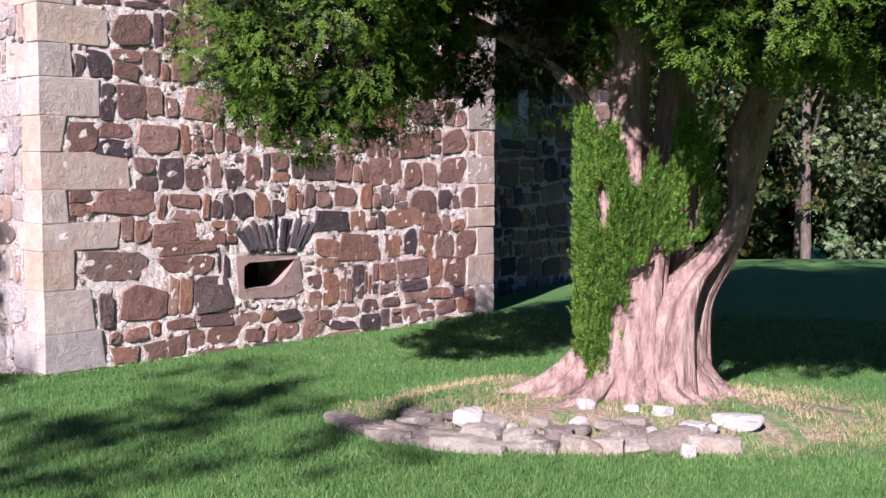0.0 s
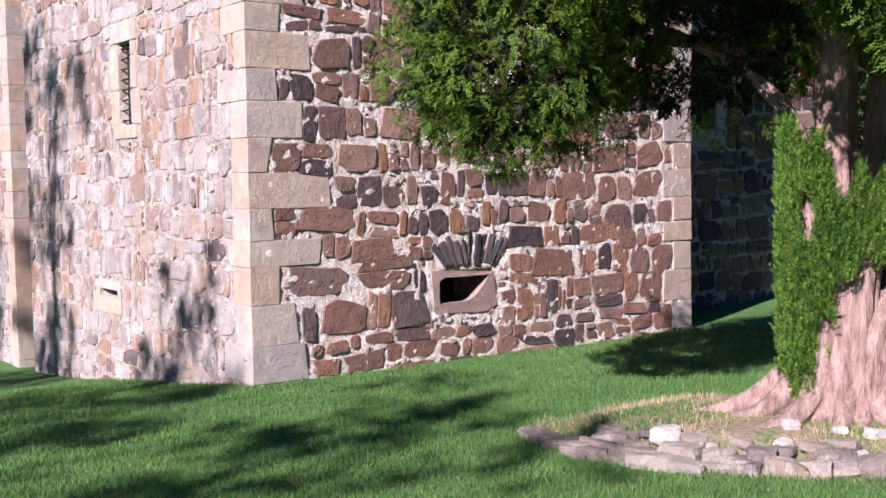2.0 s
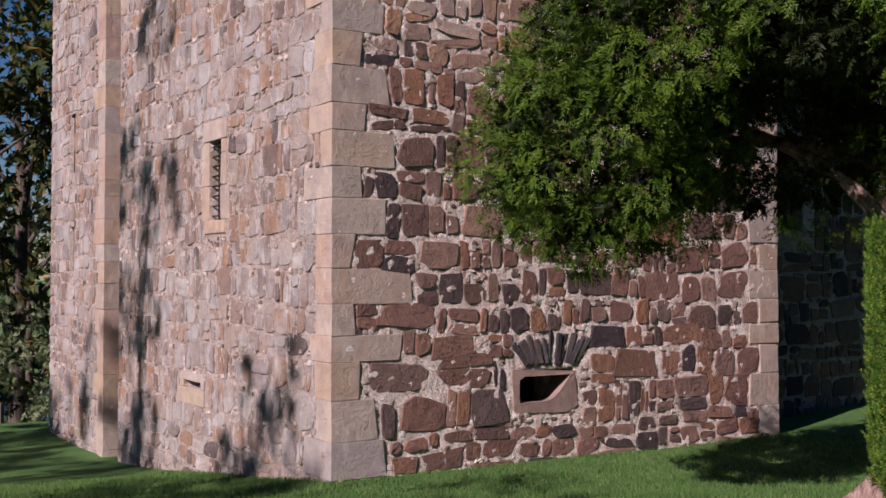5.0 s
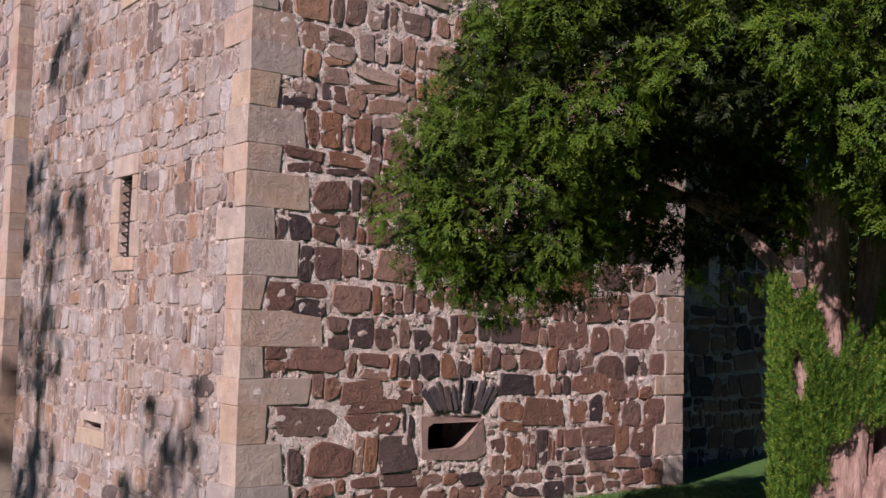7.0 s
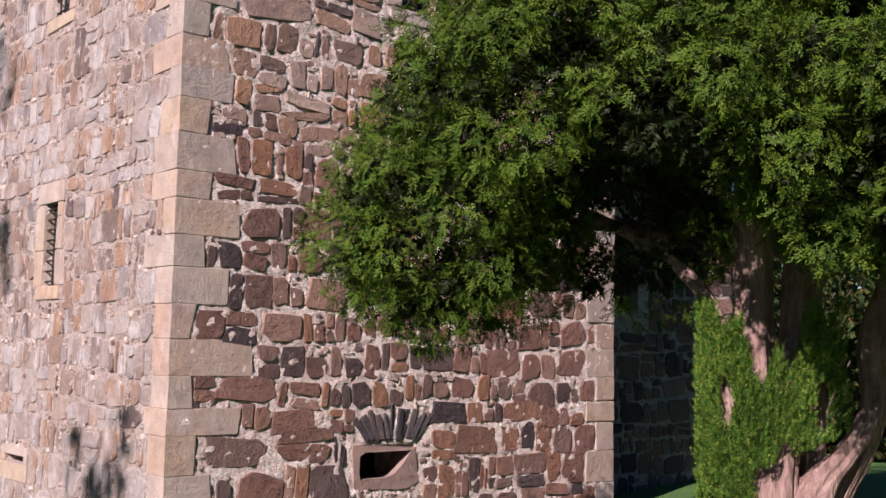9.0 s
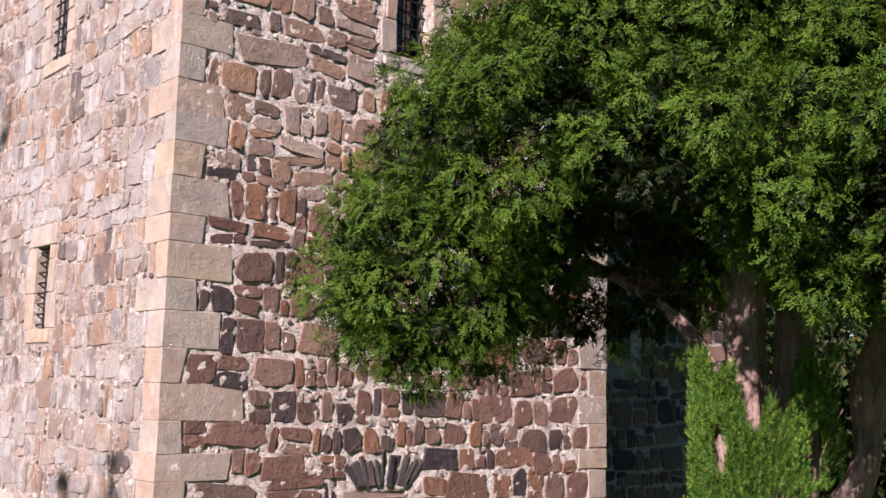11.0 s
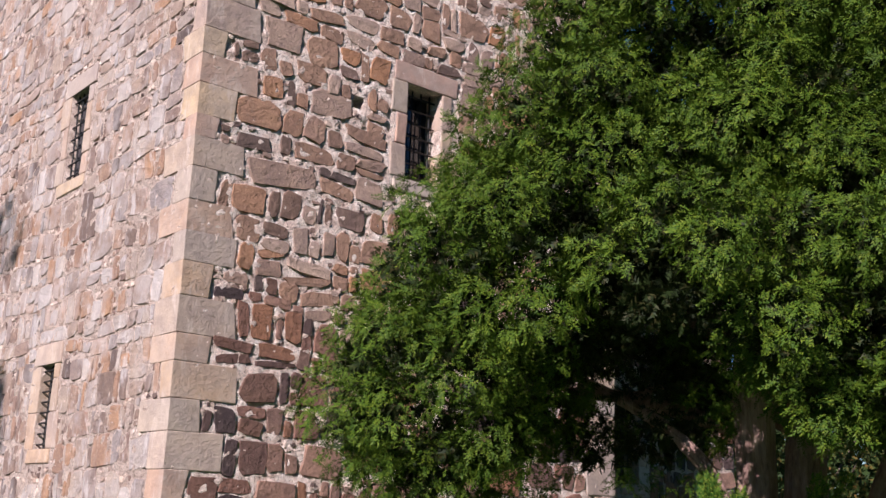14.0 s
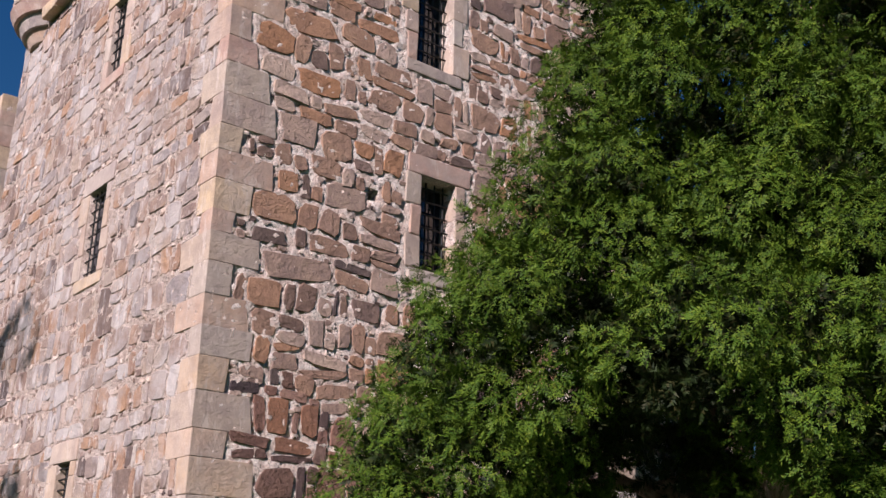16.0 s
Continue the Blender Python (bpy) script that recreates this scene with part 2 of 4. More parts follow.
def empty(name, m, label, category, group="", kind=""):
    ob = new(name)
    ob.empty_display_size = 0.1
    ob.matrix_basis = m
    return tagged(ob, label, category, group, kind)


def bm_part(name, bm, material, parent=None, label="", smooth=False):
    me = bpy.data.meshes.new(name)
    bm.to_mesh(me)
    bm.free()
    me.materials.append(material)
    if smooth:
        me.polygons.foreach_set("use_smooth", [True] * len(me.polygons))
    return put(name, me, parent, None, label)


def block(bm, x0, x1, y0, y1, z0, z1, bevel=0.012, worn=0.006, rng=random, ragged=0.0):
    """A dressed stone: a bevelled box with slightly uneven corners."""
    r = bmesh.ops.create_cube(bm, size=1.0)
    for v in r["verts"]:
        v.co = Vector(((x0, x1)[v.co.x > 0], (y0, y1)[v.co.y > 0], (z0, z1)[v.co.z > 0]))
        far = (v.co.x > (x0 + x1) / 2, v.co.y > (y0 + y1) / 2)
        v.co += Vector([rng.uniform(-worn, worn) for _ in range(3)])
        v.co += Vector((far[0] * rng.uniform(-ragged, ragged * 0.4), far[1] * rng.uniform(-ragged, ragged * 0.4), 0))
    if bevel:
        edges = list({e for v in r["verts"] for e in v.link_edges})
        bmesh.ops.bevel(bm, geom=edges, offset=bevel, segments=2, affect="EDGES", profile=0.6)


def tube(points, radii, sides=10, flute=0.0, lobes=5, seed=0, twist=0.0):
    """Vertices and quads of a tapered, fluted limb along a line of points, capped at its end."""
    rng = np.random.default_rng(seed)
    pts, ph = [Vector(p) for p in points], rng.uniform(0, 6.28, 3)
    verts, faces = [], []
    for i, p in enumerate(pts):
        d = (pts[min(i + 1, len(pts) - 1)] - pts[max(i - 1, 0)]).normalized()
        a = d.cross(Vector((0.31, 0.95, 0.05))).normalized()
        b = d.cross(a)
        for k in range(sides):
            th = 2 * math.pi * k / sides
            ripple = math.sin(lobes * th + ph[0] + twist * i) * 0.6 + math.sin((2 * lobes + 1) * th + ph[1] + twist * i * 1.4) * 0.4
            r = radii[i] * (1 + flute * ripple)
            verts.append(p + a * (r * math.cos(th)) + b * (r * math.sin(th)))
    for i in range(len(pts) - 1):
        for k in range(sides):
            j = (k + 1) % sides
            faces.append((i * sides + k, i * sides + j, (i + 1) * sides + j, (i + 1) * sides + k))
    faces.append(tuple(range((len(pts) - 1) * sides, len(pts) * sides)))
    return verts, faces


def smooth_path(points, radii, n):
    """Catmull-Rom through the points, with radii, in n steps a stretch."""
    P = np.array([(*p, r) for p, r in zip(points, radii)], float)
    P = np.vstack([2 * P[0] - P[1], P, 2 * P[-1] - P[-2]])
    out = []
    for i in range(1, len(P) - 2):
        for s in np.arange(n) / n:
            a, b, c, d = P[i - 1:i + 3]
            out.append(0.5 * (2 * b + (c - a) * s + (2 * a - 5 * b + 4 * c - d) * s * s + (3 * b - a - 3 * c + d) * s ** 3))
    out.append(P[-2])
    out = np.array(out)
    return [tuple(o[:3]) for o in out], [max(0.004, o[3]) for o in out]


# ---- ground ----
TOWER = pose(-2.99, 8.18, 0, 0, 0, 46.2)     # x along the south wall, y along the west wall
AX = np.array([math.cos(radians(46.2)), math.sin(radians(46.2))])
AY = np.array([-AX[1], AX[0]])


def soft_plus(x, k):
    return np.logaddexp(0, np.asarray(x, float) / k) * k


def ramp01(x, a, b):
    t = np.clip((np.asarray(x, float) - a) / (b - a), 0, 1)
    return t * t * (3 - 2 * t)


def ground_z(x, y):
    x, y = np.asarray(x, float), np.asarray(y, float)
    p = (x + 2.99) * AY[0] + (y - 8.18) * AY[1]
    fall = 0.128 * (soft_plus(p, 0.25) - soft_plus(p - 5.8, 0.8))
    near = np.exp(-((x - 1.0) ** 2 + (y - 4) ** 2) / 400)
    side = ramp01(x, 0.0, 2.2)
    z = -fall * (1 - side * ramp01(y, 9, 13) * 0.9)
    q = -0.59 * x + 0.81 * y
    z = z - 6.6 * ramp01(q, 18.6, 36) * ramp01(-x, 2, 12) + 3.2 * ramp01(q, 84, 110) * ramp01(-x, 2, 12)
    z = z - 2.6 * ramp01(y, 18.0, 34) * ramp01(x, -1, 3)
    d = np.hypot((x - 1.05) / 1.7, (y - 6.95) / 1.02)
    z = z + 0.13 * (1 - ramp01(d, 0.55, 1.0))
    z = z + 0.012 * np.sin(x * 2.1 + 1.3 * np.sin(y * 1.7)) * near
    return z


def build_ground():
    rad = np.concatenate([np.linspace(0, 22, 150), 22 * np.geomspace(1.02, 120, 90)])
    ang = np.linspace(0, 2 * np.pi, 241)[:-1]
    R, A = np.meshgrid(rad, ang, indexing="ij")
    x, y = R * np.sin(A), 7 + R * np.cos(A)
    v = np.stack([x, y, ground_z(x, y)], -1).reshape(-1, 3)
    i = np.arange(len(rad) - 1)[:, None] * len(ang)
    k = np.arange(len(ang))[None, :]
    k2 = (k + 1) % len(ang)
    q = np.stack([i + k, i + len(ang) + k, i + len(ang) + k2, i + k2], -1).reshape(-1, 4)[:, ::-1]
    ob = put("ground", quick_mesh("ground", v, q, M["lawn"], True))
    tagged(ob, "green mown lawn sloping down towards a river", "lawn", kind="structure")
    w = mesh_of("water", [(-900, 20, -6.75), (60, 20, -6.75), (60, 900, -6.75), (-900, 900, -6.75)], [(0, 1, 2, 3)], M["water"])
    tagged(put("water", w), "blue river below the lawn", "river", kind="structure")


build_ground()


# ---- the tower's walls ----
H_TOP = 10.2
# openings: (from, to, bottom, top) along the wall and in height
SOUTH_OPEN = [(1.76, 2.42, 0.44, 0.78), (2.16, 2.59, 4.76, 5.72), (2.06, 2.52, 6.93, 8.05), (1.54, 1.66, 5.30, 5.42)]
WEST_OPEN = [(2.46, 2.78, 2.17, 2.97), (2.42, 2.86, 4.83, 5.78), (2.50, 2.86, 7.13, 8.05), (3.0, 3.52, 0.455, 0.53)]


def wall_grid(axis, u0, u1, z0, z1, holes, thick, seed, step=0.041, rough=0.02):
    """A wall sheet with thickness: an uneven front, openings cut right through, plain back and edges.
    axis "x": front in the plane y = 0; axis "y": front in the plane x = 0."""
    us = set(np.round(np.linspace(u0, u1, int((u1 - u0) / step) + 1), 4)) | {h for o in holes for h in o[:2]}
    zs = set(np.round(np.linspace(z0, z1, int((z1 - z0) / step) + 1), 4)) | {h for o in holes for h in o[2:]}
    us, zs = np.array(sorted(us)), np.array(sorted(zs))
    inside = lambda u, z: any(o[0] < u < o[1] and o[2] < z < o[3] for o in holes)
    verts, faces = [], []
    idx = {}

    def vert(i, k, d):
        key = (i, k, d)
        if key not in idx:
            u, z, w = us[i], zs[k], 0.0
            if d:
                w = thick
            elif 0 < i < len(us) - 1 and not any(o[0] - 0.03 < u < o[1] + 0.03 and o[2] - 0.03 < z < o[3] + 0.03 for o in holes):
                w = -rough * (noise.fractal(Vector((u * 13, z * 13, seed)), 0.6, 2.3, 4) + 0.3 * noise.noise(Vector((u * 1.1, z * 1.1, seed + 9))))
            idx[key] = len(verts)
            verts.append((u, w, z) if axis == "x" else (w, u, z))
        return idx[key]

    full = [[not inside((us[i] + us[i + 1]) / 2, (zs[k] + zs[k + 1]) / 2) for k in range(len(zs) - 1)] for i in range(len(us) - 1)]
    n, m = len(us) - 1, len(zs) - 1
    for i in range(n):
        for k in range(m):
            if not full[i][k]:
                continue
            f = [vert(i, k, 0), vert(i + 1, k, 0), vert(i + 1, k + 1, 0), vert(i, k + 1, 0)]
            faces.append(f if axis == "x" else f[::-1])
            for (di, dk, e) in ((-1, 0, (0, 3)), (1, 0, (2, 1)), (0, -1, (1, 0)), (0, 1, (3, 2))):
                a, b = i + di, k + dk
                if 0 <= a < n and 0 <= b < m and full[a][b]:
                    continue
                c = [(i, k), (i + 1, k), (i + 1, k + 1), (i, k + 1)]
                p, q = c[e[0]], c[e[1]]
                g = [vert(*q, 0), vert(*p, 0), vert(*p, 1), vert(*q, 1)]
                faces.append(g if axis == "y" else g[::-1])
    corners = [vert(0, 0, 1), vert(n, 0, 1), vert(n, m, 1), vert(0, m, 1)]
    if not holes:
        faces.append(corners[::-1] if axis == "x" else corners)
    return verts, faces


def stone_templates(count, seed):
    """Split stones in a unit square: straight broken edges, cut corners, a face of two or three cleft planes."""
    rng = random.Random(seed)
    out = []
    for _ in range(count):
        ring = []
        for cx, cz in ((-0.5, -0.5), (0.5, -0.5), (0.5, 0.5), (-0.5, 0.5)):
            x, z = cx * rng.uniform(0.74, 1.06), cz * rng.uniform(0.74, 1.06)
            if rng.random() < 0.5:                # a corner knocked off
                a, b = rng.uniform(0.08, 0.26), rng.uniform(0.08, 0.26)
                pair = [(x - math.copysign(a, cx), z), (x, z - math.copysign(b, cz))]
                ring += pair if cx * cz < 0 else pair[::-1]
            else:
                ring.append((x, z))
        full = []
        for p, q in zip(ring, ring[1:] + ring[:1]):
            full.append(p)
            if math.hypot(q[0] - p[0], q[1] - p[1]) > 0.45:
                s, o = rng.uniform(0.3, 0.7), rng.uniform(-0.07, 0.04)
                full.append((p[0] + (q[0] - p[0]) * s - o * (q[1] - p[1]), p[1] + (q[1] - p[1]) * s + o * (q[0] - p[0])))
        n = len(full)
        planes = [(rng.uniform(-0.045, 0.045), rng.uniform(-0.045, 0.045), rng.uniform(0.016, 0.028)) for _ in range(3)]
        deep = lambda x, z: -max(0.015, min(a * x + b * z + c for a, b, c in planes)) + rng.uniform(-0.003, 0.003)
        v = [(x * 1.03, 0.06, z * 1.03) for x, z in full]
        v += [(x, rng.uniform(-0.006, 0.004), z) for x, z in full]
        v += [(x * 0.95, deep(x, z), z * 0.95) for x, z in full]
        inner = [(x * rng.uniform(0.35, 0.6), z * rng.uniform(0.35, 0.6)) for x, z in full]
        v += [(x, deep(x, z), z) for x, z in inner]
        v += [(0, deep(0, 0), 0)]
        f = []
        for k in range(n):
            j = (k + 1) % n
            f += [(k, j, n + j, n + k), (n + k, n + j, 2 * n + j, 2 * n + k), (2 * n + k, 2 * n + j, 3 * n + j, 3 * n + k), (3 * n + k, 3 * n + j, 4 * n)]
        out.append((np.array(v), f))
    return out


STONES = stone_templates(40, 5)


def rubble_layout(u0, u1, courses, keep_out, seed, size=1.0):
    """Rough courses of stones of uneven size, some split in two, with pinnings in the joints: (u, z, width, height)."""
    rng = random.Random(seed)
    out = []
    for z0, z1 in zip(courses, courses[1:]):
        h = z1 - z0
        taken = sorted((max(u0, k[0]), min(u1, k[1])) for k in keep_out if k[2] < z1 - 0.03 and k[3] > z0 + 0.03 and k[1] > u0 and k[0] < u1)
        runs, at = [], u0
        for a, b in taken:
            if a - at > 0.05:
                runs.append((at, a))
            at = max(at, b)
        if u1 - at > 0.05:
            runs.append((at, u1))
        for a, b in runs:
            widths = []
            while sum(widths) < b - a:
                widths.append(min(rng.choice((0.10, 0.16, 0.21, 0.27, 0.34, 0.44)) * rng.uniform(0.85, 1.15) * size, 2.2 * h + 0.05))
            if len(widths) > 1 and rng.random() < 0.5:
                widths.pop()
            k = (b - a) / sum(widths)
            u = a
            for w in [w * k for w in widths]:
                free_z = 0.034 * math.sin(u * 2.3 + z0 * 2.9 + seed) + 0.014 * math.sin(u * 6.1 + z0 * 5)
                gap = rng.uniform(0.008, 0.030)
                roll = rng.random()
                if h > 0.17 and roll < 0.17:
                    s = rng.uniform(0.34, 0.66)
                    cells = [(u + w / 2, z0 + h * s / 2, w - gap, h * s - gap), (u + w / 2, z0 + h * (1 + s) / 2, w - gap, h * (1 - s) - gap)]
                elif h > 0.2 and roll < 0.40:
                    s = rng.uniform(0.35, 0.65)
                    cells = [(u + w * s / 2, z0 + h / 2, w * s - gap, h - gap), (u + w * (1 + s) / 2, z0 + h * 0.36, w * (1 - s) - gap, h * 0.66 - gap)]
                elif roll > 0.93:
                    cells = [(u + w / 2, z0 + h * 0.45, w * 0.75, h * 0.7)]
                else:
                    cells = [(u + w / 2, z0 + h / 2, w - gap, h - gap)]
                for cu, cz, cw, ch in cells:
                    if cw > 0.03 and ch > 0.03:
                        out.append((cu, cz + free_z, cw * rng.uniform(0.97, 1.10), ch * rng.uniform(0.97, 1.10)))
                u += w
    # pinnings: small stones pressed into the joints
    cell, filled = 0.025, set()
    for u, z, w, h in out:
        for a in range(int((u - w / 2) / cell), int((u + w / 2) / cell) + 1):
            for b in range(int((z - h / 2) / cell), int((z + h / 2) / cell) + 1):
                filled.add((a, b))
    pins, low, high = [], courses[0], courses[-1]
    for _ in range(int((u1 - u0) * (high - low) * 300)):
        u, z = rng.uniform(u0 + 0.03, u1 - 0.03), rng.uniform(low, high)
        w, h = rng.uniform(0.02, 0.09), rng.uniform(0.018, 0.055)
        if (int(u / cell), int(z / cell)) in filled or any(k[0] < u < k[1] and k[2] < z < k[3] for k in keep_out):
            continue
        pins.append((u, z, w, h))
    return out, pins


def split_courses(levels, seed):
    """Now and then two thin courses in place of a high one."""
    rng, out = random.Random(seed), []
    for a, b in zip(levels, levels[1:]):
        out.append(a)
        if b - a > 0.27 and rng.random() < 0.25:
            out.append(a + (b - a) * rng.uniform(0.4, 0.6))
    return out + [levels[-1]]


def even_courses(z0, z1, seed, size=1.0):
    rng, out = random.Random(seed), [z0]
    while out[-1] < z1 - 0.3:
        out.append(out[-1] + size * rng.uniform(0.15, 0.31))
    return out + [z1]


def lay_rubble(wall, axis, stones, pins, material, seed, near, proud=1.0):
    """The nearest stones as pieces of their own, the rest joined."""
    rng = random.Random(seed)
    meshes = {}
    single = [s for s in stones if near(s)][:300]
    chosen = set(single)
    turn = Matrix.Identity(4) if axis == "x" else pose(0, 0, 0, 0, 0, -90)
    for u, z, w, h in single:
        t = rng.randrange(len(STONES))
        if t not in meshes:
            meshes[t] = mesh_of("stone", *STONES[t], material)
        place = Matrix.Translation((u, 0, z) if axis == "x" else (0, u, z)) @ turn
        deep = proud * rng.uniform(0.6, 1.25)
        put("stone", meshes[t], wall, place @ Matrix.Rotation(rng.uniform(-0.11, 0.11) + (math.pi if rng.random() < 0.5 else 0), 4, "Y") @ Matrix.Diagonal((w, deep, h, 1)))
    for name, some, mat in (("rubble", [s for s in stones if s not in chosen], material), ("pinnings", pins, M["pinning"])):
        if not some:
            continue
        verts, faces, base = [], [], 0
        for u, z, w, h in some:
            v, f = STONES[rng.randrange(len(STONES))]
            a = rng.uniform(-0.12, 0.12) + (math.pi if rng.random() < 0.5 else 0)
            deep = proud * rng.uniform(0.6, 1.25) * (1 if h > 0.08 else 0.75)
            x, zz = v[:, 0] * w, v[:, 2] * h
            x, zz = x * math.cos(a) - zz * math.sin(a), x * math.sin(a) + zz * math.cos(a)
            p = np.stack([u + x, v[:, 1] * deep, z + zz], 1)
            if axis == "y":
                p = np.stack([p[:, 1], u - x, p[:, 2]], 1)
            verts.append(p)
            faces += [tuple(i + base for i in q) for q in f]
            base += len(v)
        ob = put(name, mesh_of(name, np.vstack(verts), faces, mat), wall)
        tagged(ob, kind="stuff")


# heights of the corner stones' joints, and their lengths along the south wall
JOINTS = [0.0, 0.30, 0.63, 0.93, 1.14, 1.39, 1.68, 1.95, 2.24, 2.49, 2.78, 3.0, 3.3, 3.58, 3.83, 4.09, 4.37, 4.63, 4.82, 5.1, 5.36, 5.6, 5.9, 6.2, 6.45, 6.75, 7.0, 7.3, 7.55, 7.8, 8.1, 8.4, 8.7, 9.0, 9.3, 9.6, 9.9, 10.2]
LONG = [0.5, 0.42, 0.27, 0.62, 0.2, 0.74, 0.2, 0.46, 0.26, 0.55, 0.3, 0.5, 0.28, 0.45, 0.42, 0.24, 0.48, 0.2, 0.34]
rq = random.Random(21)
QUOINS = [(a, b, LONG[i] if i < len(LONG) else rq.choice((0.22, 0.3, 0.45, 0.52)), rq.choice((0.2, 0.28, 0.4, 0.3) if i % 2 else (0.42, 0.5, 0.36, 0.3))) for i, (a, b) in enumerate(zip(JOINTS, JOINTS[1:]))]


def surround(holes, pad, lintel):
    return [(o[0] - pad, o[1] + pad, o[2] - lintel, o[3] + lintel) for o in holes]


def build_south():
    wall = empty("wall_south", TOWER, "sunlit tower wall of dark rubble set in pink lime mortar", "wall", kind="structure")
    v, f = wall_grid("x", 0.02, 5.1, -0.5, H_TOP, SOUTH_OPEN, 0.9, 3.0)
    put("mortar", mesh_of("mortar", v, f, M["mortar"], True), wall)
    keep = [(0, q[2] + 0.015, q[0], q[1]) for q in QUOINS]
    ends = [(5.1 - (0.42 if i % 2 else 0.27) - 0.01, 5.2, a, b) for i, (a, b) in enumerate(zip(JOINTS, JOINTS[1:]))]
    keep += ends + surround(SOUTH_OPEN[1:3], 0.22, 0.2) + surround(SOUTH_OPEN[3:], 0.03, 0.03) + [(1.68, 2.52, 0.40, 0.83), (1.74, 2.62, 0.83, 1.12)]
    stones, pins = rubble_layout(0.02, 5.1, split_courses([-0.2] + JOINTS, 1), keep, 17, 1.12)
    low = lambda s: s[1] < 3.0 + 0.5 * math.sin(s[0] * 2.0)
    lay_rubble(wall, "x", [s for s in stones if low(s)], [s for s in pins if low(s)], M["rubble_dark"], 3, lambda s: True, 0.72)
    lay_rubble(wall, "x", [s for s in stones if not low(s)], [s for s in pins if not low(s)], M["rubble_mid"], 13, lambda s: False, 0.68)
    rng = random.Random(8)
    for x0, x1, a, b in ends:
        bm = bmesh.new()
        block(bm, x0 + 0.015, 5.115, -0.012, 0.3, a + 0.004, b - 0.004, 0.01, 0.008, rng)
        bm_part("quoin", bm, M["dressed"], wall)
    a, b, z0, z1 = SOUTH_OPEN[3]
    # dark sheet that paints the shade in the small hole
    put("hole_shade", mesh_of("hole_shade", [(a - 0.05, 0.35, z0 - 0.05), (b + 0.05, 0.35, z0 - 0.05), (b + 0.05, 0.35, z1 + 0.05), (a - 0.05, 0.35, z1 + 0.05)], [(0, 1, 2, 3)], M["dark"]), wall)
    # relieving arch of thin slabs set on edge above the slot
    for k in range(11):
        s = -1 + 2 * k / 10
        bm = bmesh.new()
        block(bm, -0.024 - rng.uniform(-0.006, 0.008), 0.024 + rng.uniform(-0.006, 0.008), -rng.uniform(0.008, 0.03), 0.1, -0.125 - rng.uniform(0, 0.03), 0.115 + rng.uniform(-0.03, 0.035), 0.006, 0.011, rng)
        bmesh.ops.transform(bm, matrix=Matrix.Translation((2.17 + 0.36 * s, 0, 0.985 - 0.035 * s * s)) @ Matrix.Rotation(0.62 * s, 4, "Y"), verts=bm.verts)
        bm_part("voussoir", bm, M["slate"], wall)


def build_west():
    wall = empty("wall_west", TOWER, "sunlit tower wall of pale sandstone rubble dappled by tree shade", "wall", kind="structure")
    v, f = wall_grid("y", 0.02, 6.05, -1.4, H_TOP, WEST_OPEN, 0.9, 7.0)
    put("mortar", mesh_of("mortar", v, f, M["mortar_light"], True), wall)
    keep = [(0, q[3] + 0.015, q[0], q[1]) for q in QUOINS] + surround(WEST_OPEN[:3], 0.2, 0.18) + [(2.86, 3.75, 0.30, 0.60)]
    stones, pins = rubble_layout(0.02, 6.05, even_courses(-1.1, 0.0, 2)[:-1] + split_courses(JOINTS, 5), keep, 31, 0.95)
    lay_rubble(wall, "y", stones, pins, M["rubble_light"], 4, lambda s: s[1] < 3.0, 0.55)


def build_corner():
    """The dressed stones that bind the two walls."""
    rng = random.Random(4)
    tower = empty("corner_quoins", TOWER, "pale sandstone corner stones binding the tower walls", "quoins", kind="structure")
    for a, b, lx, ly in QUOINS:
        bm = bmesh.new()
        block(bm, -0.010 - rng.uniform(0, 0.004), lx, -0.010 - rng.uniform(0, 0.004), ly, a + 0.001, b - 0.001, rng.uniform(0.004, 0.008), 0.003, rng, 0.05)
        bm_part("quoin", bm, M["dressed"], tower)


build_south()
build_west()
build_corner()


